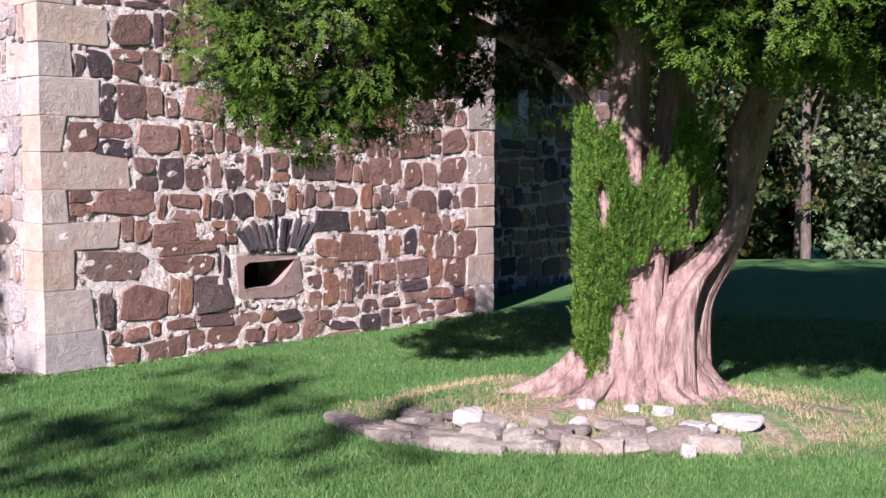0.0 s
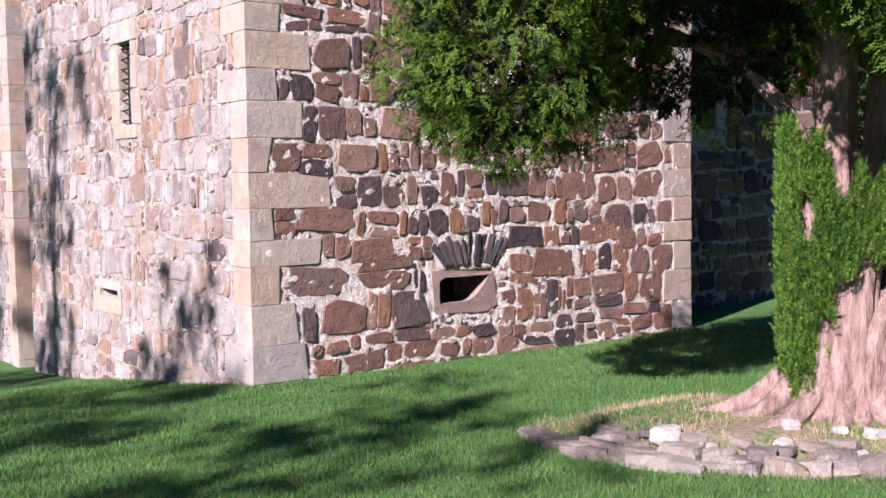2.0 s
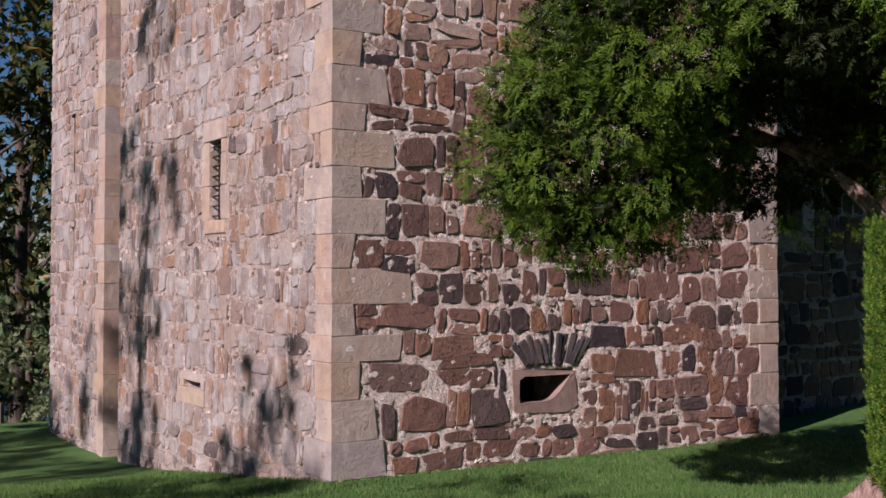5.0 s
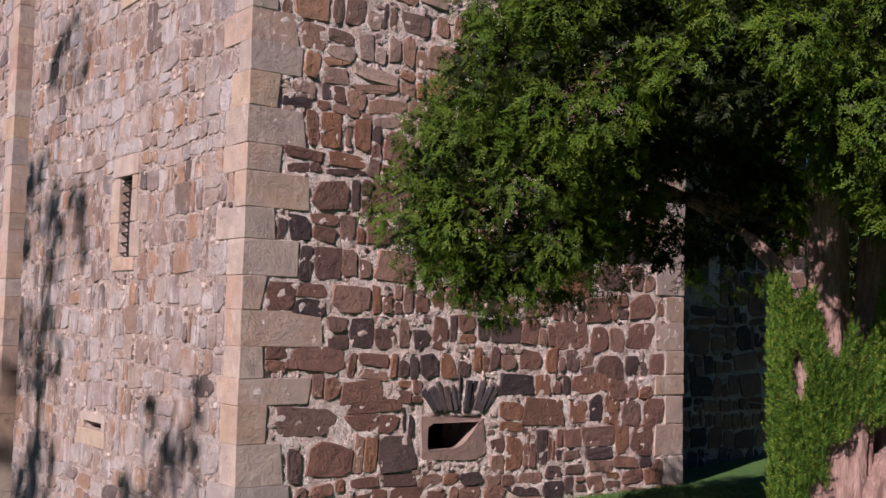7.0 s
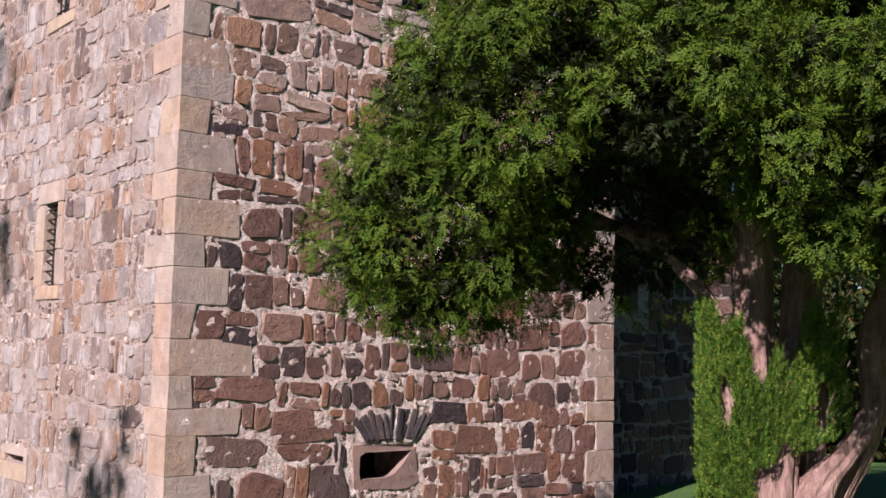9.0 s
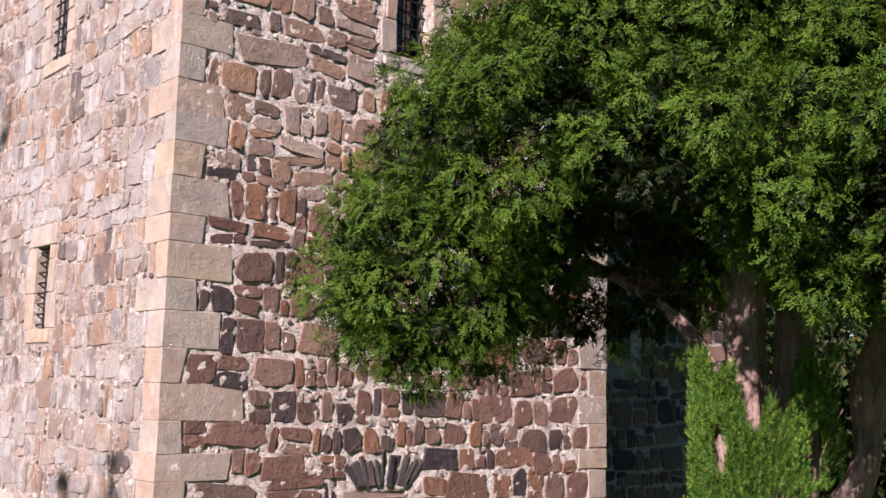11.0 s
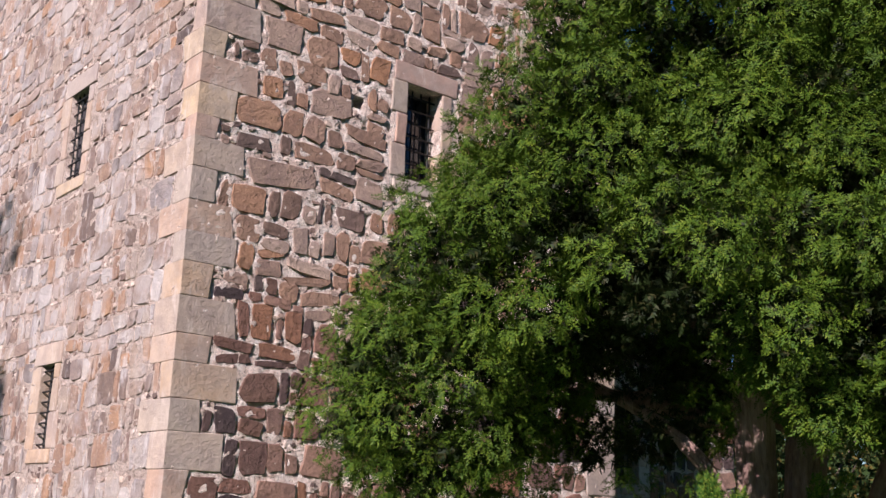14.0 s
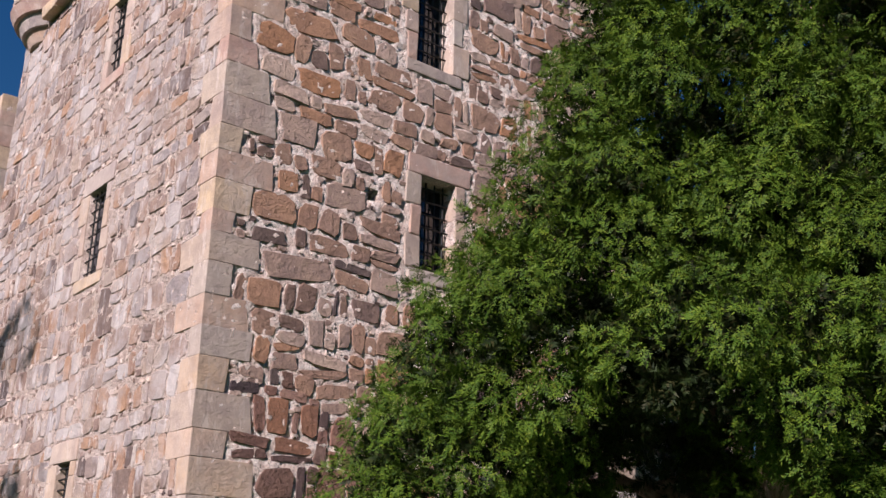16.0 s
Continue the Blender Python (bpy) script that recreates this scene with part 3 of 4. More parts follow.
# ---- windows ----
def window(number, axis, hole, label, grille=(4, 7), depth=0.13, pane=True, lintel=0.2, jamb=0.19, back=0.24):
    """Dressed surround, iron grille and glass in one of the tower's openings."""
    a, b, z0, z1 = hole
    rng = random.Random(number)
    win = empty("window_%d" % number, TOWER if axis == "x" else TOWER @ pose(0, 0, 0, 0, 0, 90) @ Matrix.Diagonal((1, -1, 1, 1)), label, "window", kind="structure")

    def stone(name, *box):
        bm = bmesh.new()
        block(bm, *box, 0.012, 0.006, rng)
        if axis == "y":
            bmesh.ops.reverse_faces(bm, faces=bm.faces)
        bm_part(name, bm, M["dressed"], win)

    stone("lintel", a - 0.16, b + 0.19, -0.016, 0.2, z1, z1 + lintel)
    stone("sill", a - 0.13, b + 0.12, -0.018, 0.25, z0 - 0.13, z0)
    for s in (0, 1):
        z = z0
        while z < z1 - 0.02:
            h = min(rng.uniform(0.22, 0.36), z1 - z)
            h = z1 - z if z1 - z - h < 0.12 else h
            w = rng.uniform(0.11, jamb + 0.05)
            stone("jamb", *((a - w, a) if s == 0 else (b, b + w)), -0.013, 0.28, z + 0.004, z + h - 0.004)
            z += h
    if pane:
        v = [(x, y, z) for y in (back, back + 0.01) for x, z in ((a, z0), (b, z0), (b, z1), (a, z1))]
        put("pane", mesh_of("pane", v, [(0, 1, 2, 3), (7, 6, 5, 4)], M["glass"]), win)
    else:
        # shutter: a near-black sheet that paints the slit's unlit depth
        v = [(x, y, z) for y in (back, back + 0.03) for x, z in ((a, z0), (b, z0), (b, z1), (a, z1))]
        put("shutter", mesh_of("shutter", v, [(0, 1, 2, 3), (7, 6, 5, 4), (0, 4, 5, 1), (1, 5, 6, 2), (2, 6, 7, 3), (3, 7, 4, 0)], M["dark"]), win)
    for k in range(grille[0]):
        x = a + (b - a) * (k + 0.5) / grille[0]
        v, f = tube([(x, depth, z0 - 0.02), (x, depth, z1 + 0.02)], [0.009, 0.009], 8)
        put("bar", mesh_of("bar", v, f, M["iron"], True), win)
    for k in range(grille[1]):
        z = z0 + (z1 - z0) * (k + 0.5) / grille[1]
        v, f = tube([(a - 0.02, depth - 0.015, z), (b + 0.02, depth - 0.015, z)], [0.009, 0.009], 8)
        put("bar", mesh_of("bar", v, f, M["iron"], True), win)
    return win


window(1, "x", SOUTH_OPEN[1], "barred window with a grey sandstone surround and dark blue glass")
window(2, "x", SOUTH_OPEN[2], "tall barred window with a grey sandstone surround", (4, 8))
window(3, "y", WEST_OPEN[0], "narrow slit window with short iron bars in pale stone", (1, 8), 0.045, False, back=0.085)
window(4, "y", WEST_OPEN[1], "barred window in a weathered pale stone surround", (4, 7), 0.05, back=0.1)
window(5, "y", WEST_OPEN[2], "high barred window in a weathered stone surround", (4, 7), 0.05, back=0.1)


def slot_opening():
    """A wide gun loop: a dressed block with an opening that runs to a point."""
    a, b, z0, z1 = 1.82, 2.38, 0.505, 0.735
    thing = empty("gun_loop", TOWER, "wide dressed sandstone gun loop with a dark mouth", "gun loop", kind="structure")
    n = 18
    mouth = []
    for k in range(n + 1):                       # from the tip along the curved sill to the blunt end
        s = k / n
        mouth.append((b - (b - a) * s, z1 - (z1 - z0) * math.sin(min(1.0, s * 1.9) * math.pi / 2) ** 0.95))
    mouth += [(a - 0.01, z0 + 0.05), (a - 0.005, z1 - 0.03), (a + 0.05, z1)]
    m = len(mouth)
    cx, cz = (a + b) / 2, (z0 + z1) / 2
    x0, x1, y0, y1 = 1.72, 2.47, 0.40, 0.80
    outer = []
    for x, z in mouth:
        dx, dz = x - cx, z - cz
        s = min(((x1 if dx > 0 else x0) - cx) / dx if abs(dx) > 1e-6 else 9e9, ((y1 if dz > 0 else y0) - cz) / dz if abs(dz) > 1e-6 else 9e9)
        s *= 0.95 + 0.05 * math.sin(9 * x + 13 * z)
        outer.append((cx + dx * s, cz + dz * s))
    rng = random.Random(2)
    v = [(x, 0.05, z) for x, z in outer] + [(x, -0.010 + rng.uniform(-0.004, 0.004), z) for x, z in outer]
    v += [(x, -0.016, z) for x, z in mouth] + [(x, 0.05, z) for x, z in mouth] + [(cx + (x - cx) * 1.1, 0.3, cz - 0.1 + (z - cz) * 1.6) for x, z in mouth]
    f = [(r * m + k, r * m + (k + 1) % m, (r + 1) * m + (k + 1) % m, (r + 1) * m + k) for r in range(4) for k in range(m)]
    put("surround", mesh_of("surround", v, [q[::-1] for q in f], M["loop_stone"]), thing)
    # near-black sheet standing for the shade deep in the mouth
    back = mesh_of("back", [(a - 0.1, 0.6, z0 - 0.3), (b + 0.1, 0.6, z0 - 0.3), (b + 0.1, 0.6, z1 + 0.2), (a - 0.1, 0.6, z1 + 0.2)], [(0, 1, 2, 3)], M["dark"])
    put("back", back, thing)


slot_opening()


def west_loop():
    """A small horizontal opening with a dressed lintel and block below it."""
    a, b, z0, z1 = WEST_OPEN[3]
    thing = empty("small_loop", TOWER, "small horizontal loop with yellowish dressed stones", "gun loop", kind="structure")
    rng = random.Random(6)
    for name, box in (("lintel", (-0.016, 0.2, a - 0.09, b + 0.09, z1, z1 + 0.085)), ("block", (-0.016, 0.2, a - 0.1, b + 0.2, z0 - 0.17, z0)),
                      ("jamb", (-0.012, 0.2, a - 0.09, a, z0, z1)), ("jamb", (-0.012, 0.2, b, b + 0.09, z0, z1))):
        bm = bmesh.new()
        block(bm, *box, 0.006, 0.004, rng)
        bm_part(name, bm, M["dressed"], thing)
    # dark sheet in place of the loop's unlit inside
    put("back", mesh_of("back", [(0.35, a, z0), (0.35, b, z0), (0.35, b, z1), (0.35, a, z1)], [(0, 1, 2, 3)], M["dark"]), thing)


west_loop()


# ---- the rest of the castle ----
def box_wall(name, x0, x1, y0, y1, z0, z1, material):
    bm = bmesh.new()
    block(bm, x0, x1, y0, y1, z0, z1, 0, 0)
    return bm_part(name, bm, material)


def build_rest():
    core = box_wall("wall_core", 0.9, 5.1, 0.9, 6.05, -1.5, H_TOP - 0.05, M["mortar"])
    core.matrix_basis = TOWER
    tagged(core, "mortared stone core of the tower", "wall", kind="structure")
    # the return wall at the end of the south wall
    ret = box_wall("wall_return", 4.2, 5.1, 0.9, 3.0, -1.5, H_TOP, M["mortar"])
    ret.matrix_basis = TOWER
    tagged(ret, "rubble return wall of the tower in shade", "wall", kind="structure")
    # recessed range in the shade beyond the tower
    wall = empty("wall_recess", TOWER @ pose(5.1, RECESS, 0), "shaded rubble wall set back behind the yew", "wall", kind="structure")
    v, f = wall_grid("x", 0.0, 4.4, -1.2, 7.0, [RECESS_OPEN], 0.8, 17.0, 0.09)
    # duller mortar than the south wall's, deepening the shade here by colour
    put("mortar", mesh_of("mortar", v, f, M["mortar_light"], True), wall)
    stones, pins = rubble_layout(0.02, 4.4, even_courses(-0.6, 7.0, 6, 1.2), surround([RECESS_OPEN], 0.2, 0.2), 41, 1.15)
    lay_rubble(wall, "x", stones, pins[::3], M["rubble_dark"], 9, lambda s: s[0] < 3 and s[1] < 3)
    # projecting wing beyond the west wall
    wing = empty("wall_wing", TOWER @ pose(*WING, 0), "tall narrow wing of pale rubble with grey corner stones", "wall", kind="structure")
    v, f = wall_grid("y", 0.02, WING_W, -1.6, WING_TOP, WING_SLITS, 0.8, 23.0, 0.08)
    put("mortar", mesh_of("mortar", v, f, M["mortar_light"], True), wing)
    stones, pins = rubble_layout(0.35, WING_W, even_courses(-1.3, WING_TOP, 7), surround(WING_SLITS, 0.03, 0.05), 51, 0.95)
    lay_rubble(wing, "y", stones, pins[::2], M["rubble_light"], 12, lambda s: s[1] < 3.5, 0.6)
    v, f = wall_grid("x", 0.02, 2.0, -1.6, WING_TOP, [], 0.8, 29.0, 0.08)
    put("mortar", mesh_of("mortar", v, f, M["mortar_light"], True), wing)
    rng, z = random.Random(3), -1.4
    while z < WING_TOP - 0.1:
        h = rng.uniform(0.2, 0.36)
        bm = bmesh.new()
        block(bm, -0.015, rng.uniform(0.35, 0.7), -0.015, rng.uniform(0.2, 0.5), z + 0.001, z + h - 0.001, 0.005, 0.004, rng)
        bm_part("quoin", bm, M["dressed"], wing)
        z += h
    # near-black sheets just behind the slits paint their shade
    for a, b, z0, z1 in WING_SLITS:
        put("back", mesh_of("back", [(0.05, a, z0), (0.05, b, z0), (0.05, b, z1), (0.05, a, z1)], [(0, 1, 2, 3)], M["dark"]), wing)


RECESS = 1.6
RECESS_OPEN = (1.82, 2.32, 2.2, 3.4)
WING, WING_W, WING_TOP = (-0.05, 6.55), 3.1, 8.3
WING_SLITS = [(1.62, 1.90, 3.1, 3.95), (1.64, 1.88, 1.7, 2.33)]
build_rest()
wn6 = window(6, "x", (5.1 + RECESS_OPEN[0], 5.1 + RECESS_OPEN[1], RECESS_OPEN[2], RECESS_OPEN[3]), "barred window in the shaded wall, its glass reflecting blue sky", (4, 8))
wn6.matrix_basis = TOWER @ pose(0, RECESS, 0)


def parapet():
    """Corbel course and the foot of a round turret at the tower's far corner."""
    thing = empty("corbel_course", TOWER, "weathered stone corbel course under a round corner turret", "corbels", kind="structure")
    rng = random.Random(14)
    for k in range(3):
        r, z = 0.55 + 0.12 * k, 8.75 + 0.16 * k
        bm = bmesh.new()
        bmesh.ops.create_cone(bm, cap_ends=True, segments=28, radius1=r - 0.04, radius2=r + 0.03, depth=0.15, matrix=Matrix.Translation((0.45, 5.6, z)))
        bm_part("corbel", bm, M["dressed"], thing)
    bm = bmesh.new()
    bmesh.ops.create_cone(bm, cap_ends=True, segments=28, radius1=0.8, radius2=0.8, depth=1.4, matrix=Matrix.Translation((0.45, 5.6, 9.9)))
    bm_part("turret", bm, M["mortar_light"], thing)
    y = 0.3
    while y < 4.9:
        w = rng.uniform(0.3, 0.5)
        bm = bmesh.new()
        block(bm, -0.14, 0.05, y, y + w - 0.01, 8.84, 9.0, 0.02, 0.008, rng)
        bm_part("string_course", bm, M["dressed"], thing)
        y += w


parapet()


# ---- foliage ----
def sprig(needles, length, blade, width, seed, flat=0.35):
    """Triangles of one small shoot: narrow blades along a stalk that points along +z."""
    rng = np.random.default_rng(seed)
    v = []
    for k in range(needles):
        s = (k + 0.6) / needles
        base = np.array([0, 0, length * s])
        side = 1 if k % 2 else -1
        d = np.array([side * math.cos(flat), rng.uniform(-0.5, 0.5), 0.55 + 0.5 * s])
        d /= np.linalg.norm(d)
        across = np.cross(d, [0, 1, 0.2])
        across /= np.linalg.norm(across)
        L = blade * rng.uniform(0.8, 1.2) * (1.1 - 0.5 * s)
        v += [base - across * width / 2, base + across * width / 2, base + d * L]
    return np.array(v)


def scatter_sprigs(shapes, places, ways, sizes, seed):
    """All shoots as one cloud of triangles."""
    rng = np.random.default_rng(seed)
    n = len(places)
    w = ways / np.linalg.norm(ways, axis=1, keepdims=True)
    a = np.cross(w, rng.normal(size=(n, 3)))
    a /= np.linalg.norm(a, axis=1, keepdims=True)
    b = np.cross(w, a)
    kind = rng.integers(0, len(shapes), n)
    out = []
    for k, s in enumerate(shapes):
        m = kind == k
        p = places[m][:, None, :] + sizes[m][:, None, None] * (s[None, :, 0:1] * a[m][:, None, :] + s[None, :, 1:2] * b[m][:, None, :] + s[None, :, 2:3] * w[m][:, None, :])
        out.append(p.reshape(-1, 3))
    v = np.vstack(out)
    return v, np.arange(len(v)).reshape(-1, 3)


def clump_crown(lobes, clumps, shoots, clump_r, shapes, seed, inner=0.15, droop=0.0, shell=(0.82, 1.02), hollow=None, rear=None):
    """Shoots on clumps that cover a union of ellipsoid lobes (cx, cy, cz, rx, ry, rz)."""
    rng = np.random.default_rng(seed)
    L = np.array(lobes, float)
    weight = (L[:, 3] * L[:, 4] + L[:, 3] * L[:, 5] + L[:, 4] * L[:, 5])
    pick = rng.choice(len(L), clumps, p=weight / weight.sum())
    d = rng.normal(size=(clumps, 3))
    d /= np.linalg.norm(d, axis=1, keepdims=True)
    bump = 1 + 0.10 * np.sin(d[:, :1] * 7 + pick[:, None]) * np.sin(d[:, 1:2] * 6) + 0.07 * np.sin(d[:, 2:3] * 11 + pick[:, None] * 2)
    r = np.where(rng.random((clumps, 1)) < inner, rng.uniform(0.4, 0.8, (clumps, 1)), rng.uniform(*shell, (clumps, 1))) * bump
    c = L[pick, :3] + d * L[pick, 3:] * r
    keep = np.ones(clumps, bool)
    if rear:                                      # thinner on the far side and at the very top
        keep &= ((c[:, 1] < rear) & (c[:, 2] < 6.3)) | (rng.random(clumps) < 0.2)
    if hollow:
        keep &= np.linalg.norm((c - np.array(hollow[:3])) / np.array(hollow[3:]), axis=1) > 1
    for k in range(len(L)):                       # drop what lies deep inside another lobe
        q = np.linalg.norm((c - L[k, :3]) / L[k, 3:], axis=1)
        keep &= (q > 0.72) | (rng.random(clumps) < inner)
    c, d = c[keep], d[keep]
    n = len(c)
    cr = clump_r * rng.uniform(0.6, 1.3, n)
    cc, cd, rr = np.repeat(c, shoots, 0), np.repeat(d, shoots, 0), np.repeat(cr, shoots)
    s = rng.normal(size=(n * shoots, 3))
    s /= np.linalg.norm(s, axis=1, keepdims=True)
    s = s + 0.55 * cd
    s /= np.linalg.norm(s, axis=1, keepdims=True)
    p = cc + s * (rr * rng.uniform(0.45, 1.0, n * shoots))[:, None] * np.array([1, 1, 0.75])
    way = s * 0.8 + cd * 0.6 + rng.normal(size=s.shape) * 0.35
    way[:, 2] -= droop
    return p, way


def spray(seed, shoots=5, needles=6):
    """A flat fan of short yew shoots: it points along +z, its upper side is +y, and its tips curl down a little."""
    rng = np.random.default_rng(seed)
    v = []
    for j in range(shoots):
        s = j / (shoots - 1)
        ang = (1 if j % 2 else -1) * radians(58 - 50 * s) + rng.normal(0, 0.12)
        d = np.array([math.sin(ang), rng.normal(0.05, 0.16), math.cos(ang)])
        d /= np.linalg.norm(d)
        base, L = np.array([0, rng.normal(0, 0.004), 0.012 + 0.055 * s]), rng.uniform(0.038, 0.058)
        side = np.cross(d, [0, 1, 0])
        side /= np.linalg.norm(side)
        for k in range(needles):
            p = base + d * L * (k + 0.4) / needles
            way = d * 0.75 + side * (0.75 if k % 2 else -0.75) + np.array([0, rng.uniform(-0.1, 0.55), 0])
            across = np.cross(way, [0.2, 1, 0.1])
            across *= 0.0044 / np.linalg.norm(across)
            v += [p - across, p + across, p + way * rng.uniform(0.014, 0.020)]
    v = np.array(v)
    v[:, 1] -= 4.0 * v[:, 2] ** 2
    return v


def crown_sprays(lobes, count, seed, hollow, rear):
    """Places, outward ways and sizes of sprays that cover a union of small rounded masses, with bare crevices between them."""
    rng = np.random.default_rng(seed)
    L = np.array(lobes, float)
    weight = L[:, 3] ** 2
    pick = rng.choice(len(L), count, p=weight / weight.sum())
    d = rng.normal(size=(count, 3))
    d /= np.linalg.norm(d, axis=1, keepdims=True)
    c = L[pick, :3] + d * L[pick, 3:] * rng.uniform(0.84, 1.02, (count, 1))
    keep = ((c[:, 1] < rear) & (c[:, 2] < 6.6) & (d[:, 1] < 0.45)) | (rng.random(count) < 0.12)
    for h in hollow:
        keep &= np.linalg.norm((c - np.array(h[:3])) / np.array(h[3:]), axis=1) > rng.uniform(0.85, 1.05, count)
    wave = np.sin(c[:, 0] * 9 + 2 * np.sin(c[:, 2] * 5)) + np.sin(c[:, 2] * 11 + 2 * np.sin(c[:, 0] * 4 + c[:, 1] * 3)) + np.sin(c[:, 1] * 8)
    keep &= (wave > -1.15) | (rng.random(count) < 0.3)
    c, d, pick = c[keep], d[keep], pick[keep]
    inside = np.zeros(len(c), bool)
    for k in range(len(L)):
        near = np.flatnonzero(np.abs(c[:, 0] - L[k, 0]) < L[k, 3])
        q = np.linalg.norm((c[near] - L[k, :3]) / L[k, 3:], axis=1)
        inside[near[(q < 0.74) & (pick[near] != k)]] = True
    keep = ~inside | (rng.random(len(c)) < 0.05)
    return c[keep], d[keep]


def lay_sprays(shapes, places, out, sizes, seed):
    """Sprays that reach outward, lying like shingles with their upper sides out and up, as one cloud of triangles."""
    rng = np.random.default_rng(seed)
    n = len(places)
    f = out * 0.5 + rng.normal(size=(n, 3)) * 0.5 + np.array([0, 0, -0.12])
    f /= np.linalg.norm(f, axis=1, keepdims=True)
    up = np.array([0, 0, 0.65]) + out * 0.9 + rng.normal(size=(n, 3)) * 0.3
    a = np.cross(up, f)
    a /= np.linalg.norm(a, axis=1, keepdims=True)
    b = np.cross(f, a)
    kind = rng.integers(0, len(shapes), n)
    parts = []
    for k, s in enumerate(shapes):
        m = kind == k
        p = places[m][:, None, :] + sizes[m][:, None, None] * (s[None, :, 0:1] * a[m][:, None, :] + s[None, :, 1:2] * b[m][:, None, :] + s[None, :, 2:3] * f[m][:, None, :])
        parts.append(p.reshape(-1, 3))
    v = np.vstack(parts)
    return v, np.arange(len(v)).reshape(-1, 3)


YEW_SPRAYS = [spray(100 + k) for k in range(8)]
YEW_SHOOTS = [sprig(11, 0.065, 0.021, 0.0065, k) for k in range(5)]
COARSE = [sprig(9, 0.11, 0.055, 0.022, 10 + k) for k in range(3)]
# lobes of the yew's crown
YEW_LOBES = [
    (-0.76, 7.0, 2.40, 0.84, 1.15, 0.76), (-0.25, 6.95, 3.12, 1.02, 1.35, 0.82), (0.28, 7.0, 3.82, 1.06, 1.35, 0.85), (0.85, 7.0, 4.7, 1.17, 1.4, 0.95),
    (1.3, 7.1, 5.7, 1.42, 1.5, 1.05), (2.0, 7.2, 6.9, 1.5, 1.5, 1.3), (2.05, 6.35, 2.84, 1.15, 1.1, 0.8), (3.4, 6.7, 2.82, 1.4, 1.4, 0.95),
    (2.5, 6.6, 4.1, 1.4, 1.4, 0.95), (3.0, 7.0, 5.5, 1.6, 1.6, 1.2), (1.3, 6.2, 3.85, 0.8, 0.8, 0.55), (3.0, 8.2, 4.0, 1.7, 1.4, 1.3), (1.2, 8.2, 4.3, 1.5, 1.2, 1.3), (0.35, 7.6, 2.5, 1.0, 0.75, 0.68), (1.35, 7.9, 2.8, 0.9, 0.7, 0.6), (2.3, 7.7, 2.75, 0.9, 0.7, 0.55), (0.85, 6.0, 3.05, 0.85, 0.65, 0.6), (1.7, 5.9, 2.6, 0.75, 0.6, 0.6), (2.35, 5.9, 2.55, 0.8, 0.7, 0.6), (1.55, 6.0, 3.3, 0.7, 0.65, 0.6), (1.6, 5.55, 2.72, 0.8, 0.72, 0.66), (2.7, 5.7, 2.68, 1.0, 0.8, 0.68), (0.98, 5.5, 2.95, 0.45, 0.5, 0.4)]
YEW_HOLLOW = (0.30, 6.2, 2.2, 0.5, 0.85, 0.5)        # an open, dark place under the crown, beside the stems
YEW_CLEFTS = [YEW_HOLLOW, (0.5, 6.2, 2.4, 0.42, 1.2, 0.95), (0.55, 6.1, 1.95, 0.85, 1.3, 0.6)]     # clefts without green sprays, where the shade-dark inner foliage shows


def mound(x, y):
    return float(ground_z(x, y))


def billows(lobes, count, size, seed):
    """Smaller rounded masses over the outside of the lobes."""
    rng = np.random.default_rng(seed)
    L, out = np.array(lobes, float), []
    for k, lobe in enumerate(L):
        n = int(count * (lobe[3] * lobe[4] + lobe[3] * lobe[5] + lobe[4] * lobe[5]) / 3)
        for i in range(n):
            z = 1 - 2 * (i + 0.5) / n
            a = i * 2.39996 + k
            d = np.array([math.cos(a) * math.sqrt(1 - z * z), math.sin(a) * math.sqrt(1 - z * z), z]) + rng.normal(0, 0.12, 3)
            d /= np.linalg.norm(d)
            r = size * rng.uniform(0.75, 1.3)
            c = lobe[:3] + d * (lobe[3:] - r * 0.75) * rng.uniform(0.95, 1.06)
            if all(np.linalg.norm((c - m[:3]) / m[3:]) > 0.62 for j, m in enumerate(L) if j != k):
                out.append((*c, r, r, r * 0.8))
    return out


